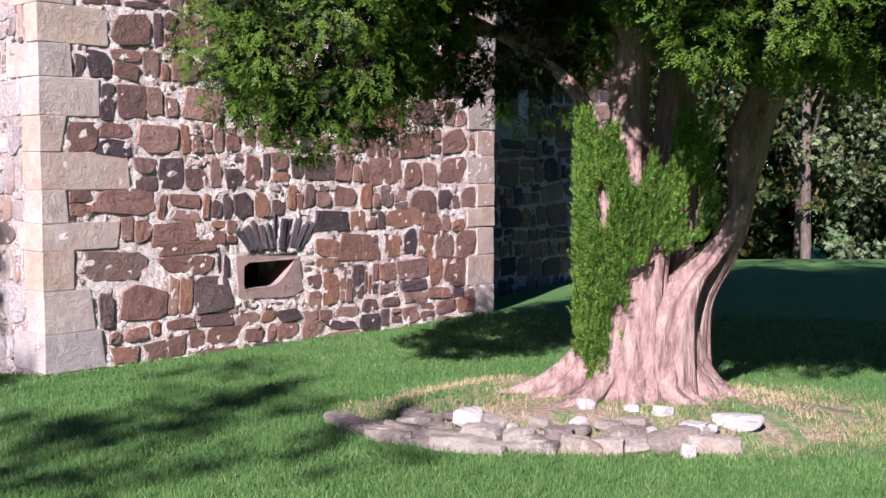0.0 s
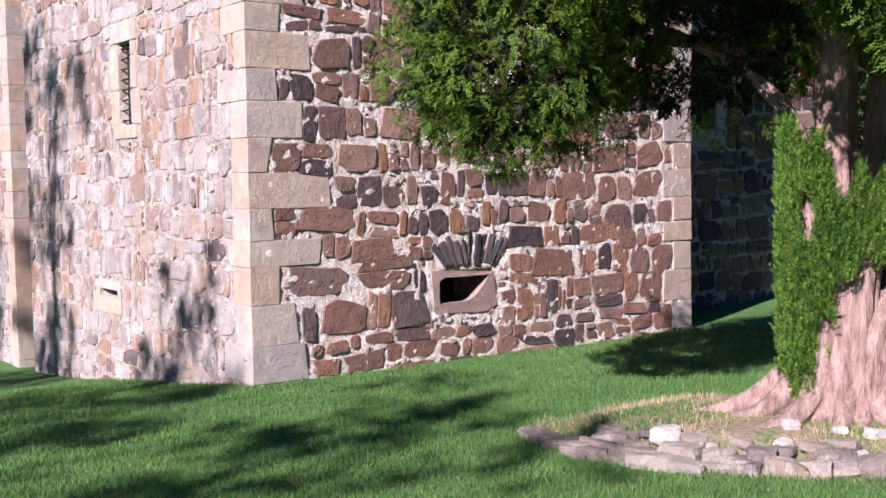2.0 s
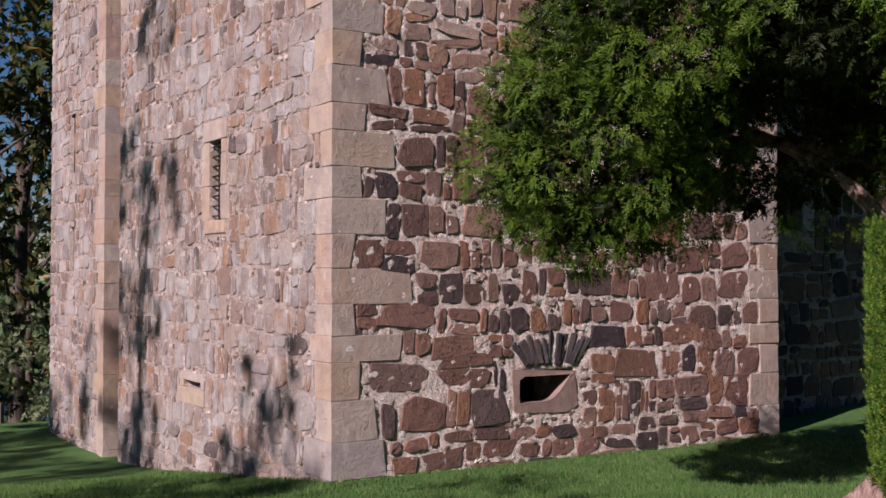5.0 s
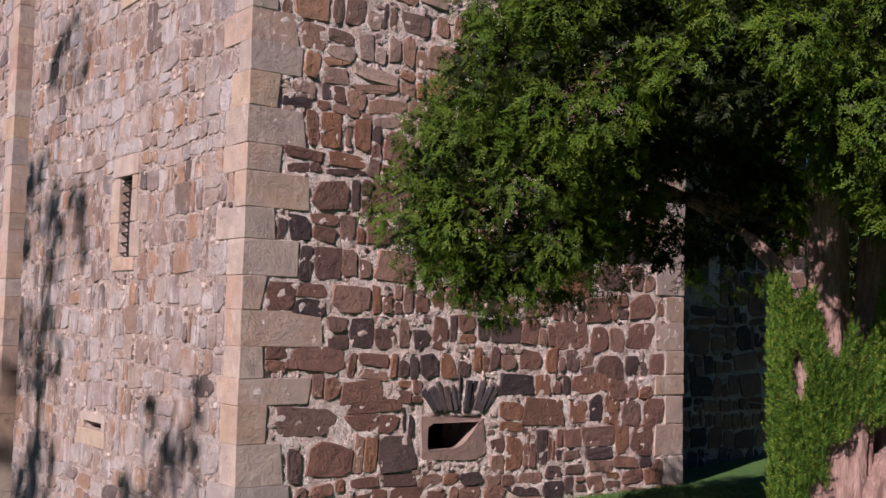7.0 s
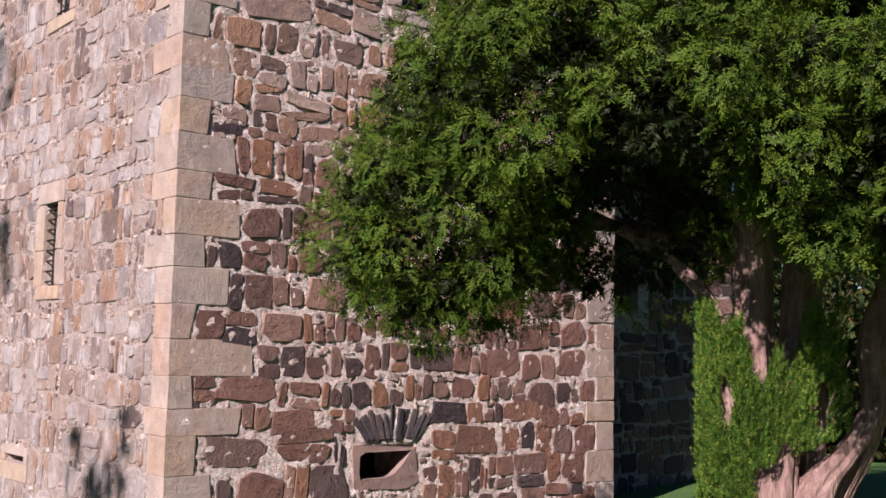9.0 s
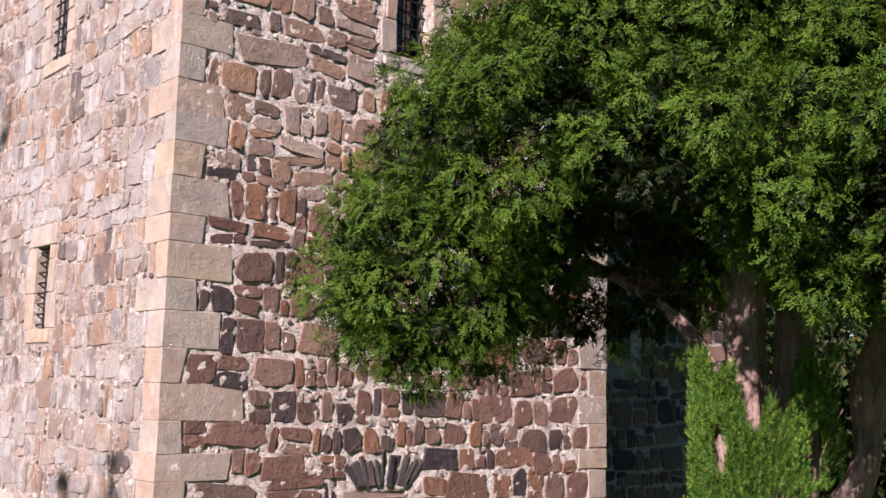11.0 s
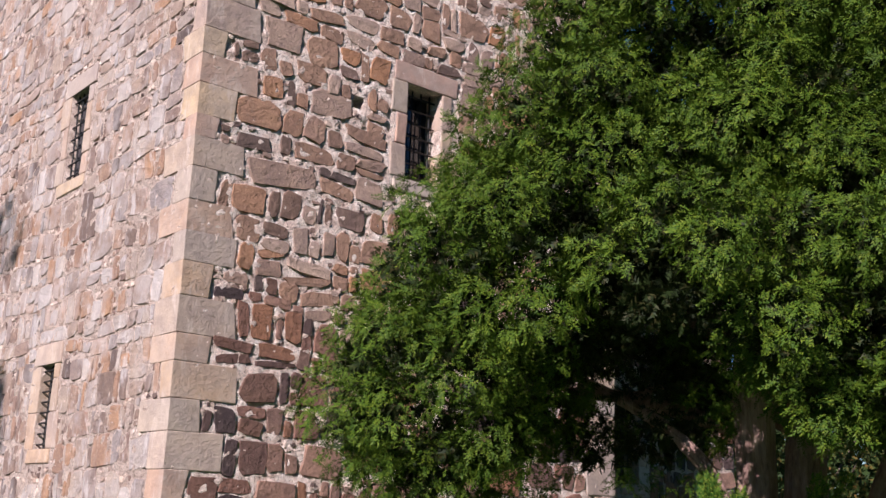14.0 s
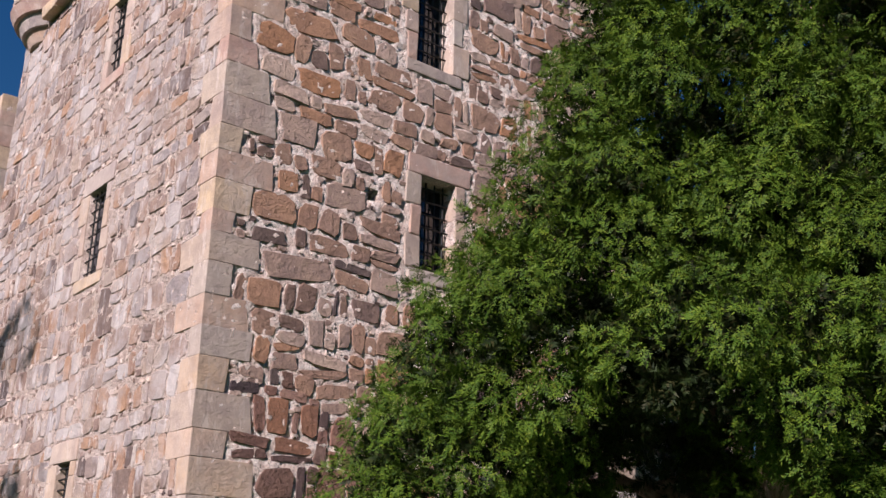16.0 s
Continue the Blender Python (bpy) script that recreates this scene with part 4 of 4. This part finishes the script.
def build_yew():
    yew = empty("yew_tree", pose(0, 0, 0), "old spreading yew, dense dark green needles and fluted pinkish trunk", "tree")
    # stems: points and radii
    stems = [
        ([(1.37, 6.93, 0.0), (1.40, 6.9, 0.3), (1.43, 6.9, 0.55), (1.49, 6.9, 0.74), (1.59, 6.9, 0.91), (1.69, 6.9, 1.02), (1.82, 6.92, 1.2), (1.88, 6.95, 1.35), (1.91, 7.0, 1.5), (1.93, 7.0, 1.66), (1.98, 7.05, 1.85), (2.15, 7.1, 2.25), (2.4, 7.1, 3.0), (2.4, 7.1, 4.6)], [0.30, 0.22, 0.18, 0.13, 0.085, 0.066, 0.064, 0.066, 0.085, 0.115, 0.115, 0.11, 0.10, 0.05]),
        ([(1.09, 7.0, 0.0), (1.09, 7.0, 0.3), (1.09, 7.0, 0.62), (1.14, 7.02, 1.2), (1.19, 7.05, 1.8), (1.2, 7.1, 2.4), (1.25, 7.1, 3.6), (1.4, 7.1, 5.4)], [0.25, 0.21, 0.18, 0.16, 0.11, 0.11, 0.1, 0.05]),
        ([(1.05, 6.9, 0.3), (1.05, 6.9, 0.8), (1.04, 6.92, 1.12), (1.0, 6.95, 1.52), (0.93, 7.0, 1.92), (0.68, 7.25, 2.25), (0.3, 7.4, 2.5), (-0.1, 7.5, 2.7)], [0.12, 0.08, 0.06, 0.05, 0.045, 0.04, 0.032, 0.015]),
        ([(1.60, 7.1, 0.0), (1.63, 7.1, 0.3), (1.65, 7.08, 0.5), (1.68, 7.07, 0.7), (1.73, 7.05, 0.84), (1.80, 7.03, 1.0), (1.89, 7.02, 1.2), (1.93, 7.02, 1.38), (1.96, 7.05, 1.6)], [0.17, 0.12, 0.085, 0.065, 0.06, 0.07, 0.06, 0.055, 0.05]),
        ([(1.23, 6.9, 0.0), (1.25, 6.9, 0.4), (1.29, 6.93, 0.85), (1.36, 7.0, 1.2), (1.45, 7.1, 1.7), (1.55, 7.25, 2.6), (1.7, 7.4, 4.0), (1.8, 7.4, 6.0)], [0.30, 0.19, 0.13, 0.105, 0.085, 0.09, 0.08, 0.04]),
        ([(1.5, 7.2, 0.4), (1.55, 7.18, 1.0), (1.6, 7.2, 1.6), (1.62, 7.25, 2.2), (1.9, 7.3, 3.2), (2.2, 7.3, 4.4)], [0.12, 0.09, 0.06, 0.055, 0.05, 0.03]),
    ]
    for k, (pts, rad) in enumerate(stems):
        p, r = smooth_path(pts, rad, 7)
        v, f = tube(p, r, 48, 0.2, 5 + k % 3, 30 + k, 0.035)
        stem = put("trunk" if k == 0 else "stem", mesh_of("stem", v, f, M["bark_yew"], True), yew)
        trunk = stem if k == 0 else trunk
    rng = random.Random(17)
    # roots that spread over the mound
    for k in range(20):
        a = 2 * math.pi * k / 20 + rng.uniform(-0.15, 0.15)
        reach = rng.uniform(0.4, 0.7) * (1.35 if math.cos(a) < -0.6 else 0.75)
        cx, cy = 1.30 + 0.22 * math.cos(a), 6.98 + 0.12 * math.sin(a)
        rng_h = rng.uniform(0.15, 0.42)
        pts, rad = [], []
        for s in (0, 0.25, 0.5, 0.75, 1.0):
            x, y = cx + math.cos(a + 0.3 * s * rng.uniform(-1, 1)) * reach * s, cy + math.sin(a) * reach * s
            pts.append((x, y, mound(x, y) + rng_h * (1 - s) ** 2.8 - 0.035 * s))
            rad.append(0.085 * (1 - s) + 0.028)
        p, r = smooth_path(pts, rad, 5)
        v, f = tube(p, r, 16, 0.2, 5, k, 0.08)
        put("root", mesh_of("root", v, f, M["bark_yew"], True), trunk)
    # limbs inside the crown
    for k, (cx, cy, cz, *_r) in enumerate(YEW_LOBES):
        base = Vector((1.35 + 0.25 * math.sin(k), 7.3, min(cz - 0.2, 2.4 + 0.25 * k)))
        mid = base.lerp(Vector((cx, cy, cz)), 0.5) + Vector((0, 0.35, 0.2))
        p, r = smooth_path([base, mid, (cx, cy + 0.2, cz)], [0.055, 0.04, 0.015], 5)
        v, f = tube(p, r, 10, 0.1, 4, 60 + k)
        put("limb", mesh_of("limb", v, f, M["bark_yew"], True), trunk)
    p, d = crown_sprays(billows(YEW_LOBES, 30, 0.26, 3), 150000, 77, YEW_CLEFTS, 7.3)
    size = np.random.default_rng(5).uniform(0.75, 1.2, len(p))
    v, t = lay_sprays(YEW_SPRAYS, p, d, size, 78)
    put("crown", quick_mesh("crown", v, t, M["yew"]), yew)
    # coarse filling whose dark colour stands for shade deep in the crown
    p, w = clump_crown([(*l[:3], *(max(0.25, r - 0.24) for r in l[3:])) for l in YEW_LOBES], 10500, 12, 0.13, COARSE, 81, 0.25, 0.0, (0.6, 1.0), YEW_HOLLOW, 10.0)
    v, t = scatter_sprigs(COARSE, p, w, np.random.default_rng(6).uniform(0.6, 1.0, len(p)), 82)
    put("inner_crown", quick_mesh("inner_crown", v, t, M["yew_inner"]), yew, None, "inner foliage coloured dark for the shade within the crown")
    # fresh upright shoots that clothe the stems
    rs = np.random.default_rng(9)
    n = 15000
    z = 0.22 + 1.72 * rs.random(n) ** 0.9
    x0 = np.where(rs.random(n) < 0.72, rs.normal(1.0, 0.15, n), rs.normal(1.42, 0.16, n))
    keep = (x0 > 0.83) & ((z > 1.0 + 0.4 * (x0 - 1.3)) | (x0 < 1.13 - 0.1 * (z < 0.5))) & (x0 < 1.72)
    x0, z = x0[keep], z[keep]
    lean = np.sin(np.clip((x0 - 0.80) / 0.95, 0, 1) * np.pi) ** 0.6
    y0 = 6.95 - 0.20 * lean + rs.normal(0, 0.035, len(x0))
    ragged = z < 1.72 + 0.22 * np.sin(x0 * 9.0) + 0.12 * np.sin(x0 * 31)
    x0, y0, z, lean = x0[ragged], y0[ragged], z[ragged], lean[ragged]
    bald = np.sin(x0 * 23 + z * 3.0) + np.sin(x0 * 11 - z * 7) > 1.25
    x0, y0, z, lean = x0[~bald], y0[~bald], z[~bald], lean[~bald]
    way = np.stack([(x0 - 1.2) * 0.45, -0.5 * lean - 0.15, np.full(len(x0), 0.9)], 1) + rs.normal(0, 0.22, (len(x0), 3))
    v, t = scatter_sprigs(YEW_SHOOTS, np.stack([x0, y0, z], 1), way, rs.uniform(0.8, 1.5, len(x0)), 79)
    put("shoot_growth", quick_mesh("shoot_growth", v, t, M["yew_fresh"]), yew, None, "bright yellow-green young shoots")


build_yew()


# ---- kerb of stones round the yew ----
def rock_mesh(seed, material, flat=0.25):
    rng = np.random.default_rng(seed)
    bm = bmesh.new()
    bmesh.ops.create_cube(bm, size=1.0)
    bmesh.ops.subdivide_edges(bm, edges=bm.edges[:], cuts=3, use_grid_fill=True)
    cuts = rng.normal(size=(8, 3))
    cuts /= np.linalg.norm(cuts, axis=1, keepdims=True)
    lim = rng.uniform(0.42, 0.62, 8)
    for v in bm.verts:
        c = np.array(v.co)
        for n, m in zip(cuts, lim):
            c = c - n * max(0.0, c @ n - m)
        c = c / max(1.0, np.linalg.norm(c) / 0.72)
        v.co = Vector(c + rng.uniform(-0.022, 0.022, 3))
    me = bpy.data.meshes.new("rock")
    bm.to_mesh(me)
    bm.free()
    me.materials.append(material)
    return me


def build_rocks():
    rng = random.Random(12)
    grey = [rock_mesh(k, M["rock"]) for k in range(8)]
    white = [rock_mesh(20 + k, M["rock_white"]) for k in range(4)]

    def rock(x, y, w, d, h, turn, pale=False, sink=0.25):
        ob = put("kerb_stone", rng.choice(white if pale else grey), None, pose(x, y, mound(x, y) + h * (0.5 - sink), rng.uniform(-6, 6), rng.uniform(-6, 6), turn) @ Matrix.Diagonal((w, d, h, 1)))
        tagged(ob, "bleached white stone in the kerb round the yew" if pale else "grey weathered kerb stone edging the yew's mound", "stone", "kerb stones round the yew")

    n = 23
    for k in range(n):
        s = (k + rng.uniform(-0.2, 0.2)) / (n - 1)
        a = radians(194 + 94 * s)
        along = math.degrees(math.atan2(0.98 * math.cos(a), -1.65 * math.sin(a)))
        x, y = 1.0 + 1.65 * math.cos(a), 6.95 + 0.98 * math.sin(a)
        thin = rng.random() < 0.4
        w = rng.uniform(0.12, 0.24) if thin else rng.uniform(0.18, 0.36)
        h = rng.uniform(0.06, 0.11) if thin else rng.uniform(0.13, 0.19)
        low = 0.55 + 0.45 * ramp01(s, 0.05, 0.4)
        rock(x + rng.uniform(-0.03, 0.03), y + rng.uniform(-0.05, 0.05), w, rng.uniform(0.12, 0.2), h * low, along + rng.uniform(-14, 14), False, 0.48)
        if thin:
            x, y = 1.0 + 1.57 * math.cos(a), 6.95 + 0.90 * math.sin(a)
            rock(x, y, rng.uniform(0.14, 0.26), rng.uniform(0.1, 0.16), rng.uniform(0.12, 0.16) * low, along + rng.uniform(-20, 20), False, 0.3)
    for k in range(40):
        a = radians(rng.uniform(195, 292))
        q = rng.uniform(0.72, 0.93)
        x, y = 1.0 + 1.65 * q * math.cos(a), 6.95 + 0.98 * q * math.sin(a)
        w = rng.uniform(0.06, 0.2)
        rock(x, y, w, w * rng.uniform(0.6, 1), w * rng.uniform(0.35, 0.6), rng.uniform(0, 180), rng.random() < 0.3)
    for x, y, w, d, h, turn in ((1.72, 6.30, 0.3, 0.13, 0.09, -14), (1.5, 6.22, 0.2, 0.08, 0.05, -35), (1.30, 6.36, 0.12, 0.07, 0.06, 10), (1.12, 6.42, 0.09, 0.06, 0.05, 0), (1.34, 5.86, 0.08, 0.06, 0.1, 0), (0.86, 6.5, 0.1, 0.07, 0.08, 20)):
        rock(x, y, w, d, h, turn, True)


build_rocks()


# ---- grass ----
def build_grass():
    rng = np.random.default_rng(31)
    n = 95000
    r, a = 4.4 + 7.6 * rng.random(n) ** 1.25, np.radians(rng.uniform(-27, 38, n))
    x, y = -r * np.sin(a), r * np.cos(a)
    u, w = (x + 2.99) * AX[0] + (y - 8.18) * AX[1], (x + 2.99) * AY[0] + (y - 8.18) * AY[1]
    d = np.hypot((x - 1.05) / 1.7, (y - 6.95) / 1.02)
    green = (np.sin(x * 4.3 + 2 * np.sin(y * 3.1)) + np.sin(y * 5.7 + x) > 0.3) & (rng.random(n) < 0.7)
    keep = ~((u > -0.03) & (w > -0.03)) & ((d > 1.0) | green)
    x, y = x[keep], y[keep]
    n = len(x)
    z = ground_z(x, y)
    blades = []
    for k in range(3):
        th = rng.uniform(0, 6.28, n)
        h = rng.uniform(0.018, 0.042, n)
        lean = rng.uniform(0, 0.03, n)
        bx, by = x + rng.normal(0, 0.012, n), y + rng.normal(0, 0.012, n)
        wx, wy = np.cos(th) * 0.0032, np.sin(th) * 0.0032
        tip = np.stack([bx + lean * np.cos(th * 3), by + lean * np.sin(th * 3), z + h], 1)
        blades.append(np.stack([np.stack([bx - wx, by - wy, z - 0.005], 1), np.stack([bx + wx, by + wy, z - 0.005], 1), tip], 1))
    v = np.concatenate(blades).reshape(-1, 3)
    ob = put("grass", quick_mesh("grass", v, np.arange(len(v)).reshape(-1, 3), M["grass"]))
    tagged(ob, "short green blades of the mown lawn", "grass", kind="stuff")
    # dry tufts over the mound
    n = 15000
    q, a = np.sqrt(rng.uniform(0.1, 1.25, n)), rng.uniform(0, 6.28, n)
    x, y = 1.25 + 1.75 * q * np.cos(a), 6.95 + 1.02 * q * np.sin(a)
    patch = np.sin(x * 5.3 + 1) * np.sin(y * 6.1) + 0.3 * rng.normal(size=n) > -0.25
    x, y = x[patch], y[patch]
    n = len(x)
    z, th, h = ground_z(x, y), rng.uniform(0, 6.28, n), rng.uniform(0.015, 0.05, n)
    lean = rng.uniform(0.01, 0.05, n)
    wx, wy = np.cos(th) * 0.003, np.sin(th) * 0.003
    v = np.stack([np.stack([x - wx, y - wy, z - 0.004], 1), np.stack([x + wx, y + wy, z - 0.004], 1), np.stack([x + lean * np.sin(th), y + lean * np.cos(th), z + h], 1)], 1).reshape(-1, 3)
    ob = put("dry_grass", quick_mesh("dry_grass", v, np.arange(len(v)).reshape(-1, 3), M["dry_grass"]))
    tagged(ob, "straw-coloured dry grass on the yew's mound", "grass", kind="stuff")


build_grass()


# ---- trees in the distance and behind the camera ----
LEAVES = [sprig(5, 0.16, 0.16, 0.09, 40 + k, 0.2) for k in range(4)]


def tree(name, x, y, height, spread, leaf, seed, label, bare=0.3, clumps=260, shoots=14, clump_r=0.5, leaf_size=1.0, trunk_r=0.22, group=""):
    rng = random.Random(seed)
    z0 = mound(x, y)
    thing = empty(name, pose(x, y, z0), label, "tree", group)
    top = (rng.uniform(-0.4, 0.4), rng.uniform(-0.4, 0.4), height * 0.9)
    p, r = smooth_path([(0, 0, -0.3), (rng.uniform(-0.1, 0.1), 0, height * 0.3), (rng.uniform(-0.3, 0.3), rng.uniform(-0.3, 0.3), height * 0.6), top], [trunk_r * 1.3, trunk_r, trunk_r * 0.7, 0.03], 6)
    v, f = tube(p, r, 12, 0.08, 4, seed)
    trunk = put("trunk", mesh_of("trunk", v, f, M["bark"], True), thing)
    lobes = []
    n = 9
    for k in range(n):
        s = bare + (1 - bare) * (k + 0.5) / n
        a = k * 2.4 + rng.uniform(-0.4, 0.4)
        out = spread * (0.6 * math.sin(math.pi * min(1, 0.25 + 0.75 * (1 - (s - bare) / (1 - bare)))) + 0.1)
        c = (out * math.cos(a), out * math.sin(a), height * s)
        rr = spread * rng.uniform(0.38, 0.6)
        lobes.append((*c, rr, rr, rr * 0.7))
        b = Vector((0, 0, height * max(0.15, s - 0.18)))
        q, qr = smooth_path([b, b.lerp(Vector(c), 0.5) + Vector((0, 0, 0.2)), c], [trunk_r * 0.4, trunk_r * 0.25, 0.02], 4)
        v, f = tube(q, qr, 8, 0.05, 3, seed + k)
        put("limb", mesh_of("limb", v, f, M["bark"], True), trunk)
    pp, ww = clump_crown(lobes, clumps, shoots, clump_r, LEAVES, seed, 0.35, 0.2, (0.6, 1.05))
    size = np.random.default_rng(seed).uniform(0.7, 1.4, len(pp)) * leaf_size
    v, t = scatter_sprigs(LEAVES, pp, ww, size, seed + 1)
    put("crown", quick_mesh("crown", v, t, leaf), thing)
    return thing


def build_trees():
    dark, pale = "tall dark-leaved tree with autumn tints beyond the lawn", "grey-green leafy tree at the lawn's far edge"
    rng = random.Random(99)
    for k, (x, y, h, s) in enumerate(((-16.0, 19.0, 13, 4.0), (-17, 24, 15, 4.5), (-12.5, 24, 14, 4), (-21, 30, 16, 5), (-16, 33, 16, 5))):
        tree("broadleaf_tree", x, y, h, s, M["leaf_autumn"], 200 + k, dark, 0.3, 210, 14, 0.6, 1.2, 0.2, "trees by the river")
    for k, (x, y, h, s, leaf) in enumerate(((9.0, 27, 13, 4.5, "leaf_dark"), (12.3, 27, 8, 3.8, "leaf_pale"), (15, 30, 10, 4.6, "leaf_pale"), (7, 31, 14, 4.5, "leaf_dark"), (11, 34, 16, 5, "leaf_dark"), (19, 36, 17, 6, "leaf_dark"), (4.5, 33, 15, 4.5, "leaf_dark"), (14.5, 38, 17, 6, "leaf_dark"))):
        tree("broadleaf_tree", x, y, h, s, M[leaf], 300 + k, pale if leaf == "leaf_pale" else "dark tree with a straight pale trunk beyond the lawn", 0.05 if leaf == "leaf_pale" else 0.25, 430, 18, 0.55, 0.8, 0.11, "trees beyond the lawn")
    for k, (x, y, h, s) in enumerate(((5, 40, 7, 4), (9.5, 42, 8, 4.5), (14, 43, 8, 4.5), (19, 42, 8, 5), (24, 40, 9, 5), (2, 42, 8, 4))):
        tree("shrub", x, y, h, s, M["leaf_dark"], 500 + k, "dense dark shrub in the wood beyond the lawn", 0.02, 260, 14, 0.8, 2.2, 0.1, "shrubs beyond the lawn")
    for k, (x, y) in enumerate(((-44, 84), (-56, 78), (-66, 74), (-80, 76), (-50, 96))):
        tree("far_tree", x, y, 15, 8, M["leaf_dark"], 520 + k, "dark tree on the river's far bank", 0.02, 170, 12, 1.6, 3.2, 0.4, "trees on the far bank")
    tree("bush", -11.6, 17.6, 2.3, 1.2, M["leaf_pale"], 540, "light green bush at the lawn's edge above the river", 0.1, 120, 16, 0.25, 0.55, 0.04)
    # the trees behind the camera whose shade falls on lawn and wall
    shade = "leafy tree that throws its shade across the lawn"
    for k, (x, y, h, s, bare, clumps, back) in enumerate(SHADE_TREES):
        rise = back * math.tan(SUN_EL)
        tree("shade_tree", x + back * math.sin(SUN_AZ), y + back * math.cos(SUN_AZ), h + rise, s, M["leaf_dark"], 400 + k, shade, (bare * h + rise) / (h + rise), clumps, 34, 0.30, 0.5, 0.09, "trees behind the lawn")
    # unseen trees added behind the camera to cut sky light, lower than the sun
    for k in range(13):
        a, r = radians(96 + 15.0 * k + rng.uniform(-4, 4)), rng.uniform(23, 26)
        if abs(a - SUN_AZ) < radians(26):         # an opening towards the sun
            continue
        tree("sky_block_tree", r * math.sin(a), 4 + r * math.cos(a), rng.uniform(11.0, 12.0), 4.6, M["leaf_dark"], 600 + k, "unseen dense dark tree added to cut the sky light", 0.06, 300, 12, 0.9, 2.4, 0.22, "wood behind the lawn")
    t = empty("fence_post", pose(-12.6, 17.2, mound(-12.6, 17.2)), "dark wooden post at the lawn's edge above the river", "post")
    bm = bmesh.new()
    block(bm, -0.05, 0.05, -0.05, 0.05, -0.3, 0.55, 0.008, 0.004)
    bm_part("post", bm, M["wood"], t)


# x, y, height and spread of the crowns as if they stood close by, bare share of the stem, clumps, metres back along the sun's rays
SHADE_TREES = ((-3.6, 1.6, 4.2, 1.4, 0.45, 44, 9.0), (-7.2, 1.65, 6.0, 1.0, 0.62, 40, 3.0), (-10.3, 2.35, 11.0, 1.0, 0.45, 84, 3.0), (-5.7, 1.2, 4.6, 1.2, 0.5, 46, 9.0), (-13.3, 2.0, 8.5, 1.8, 0.4, 150, 6.0))
build_trees()
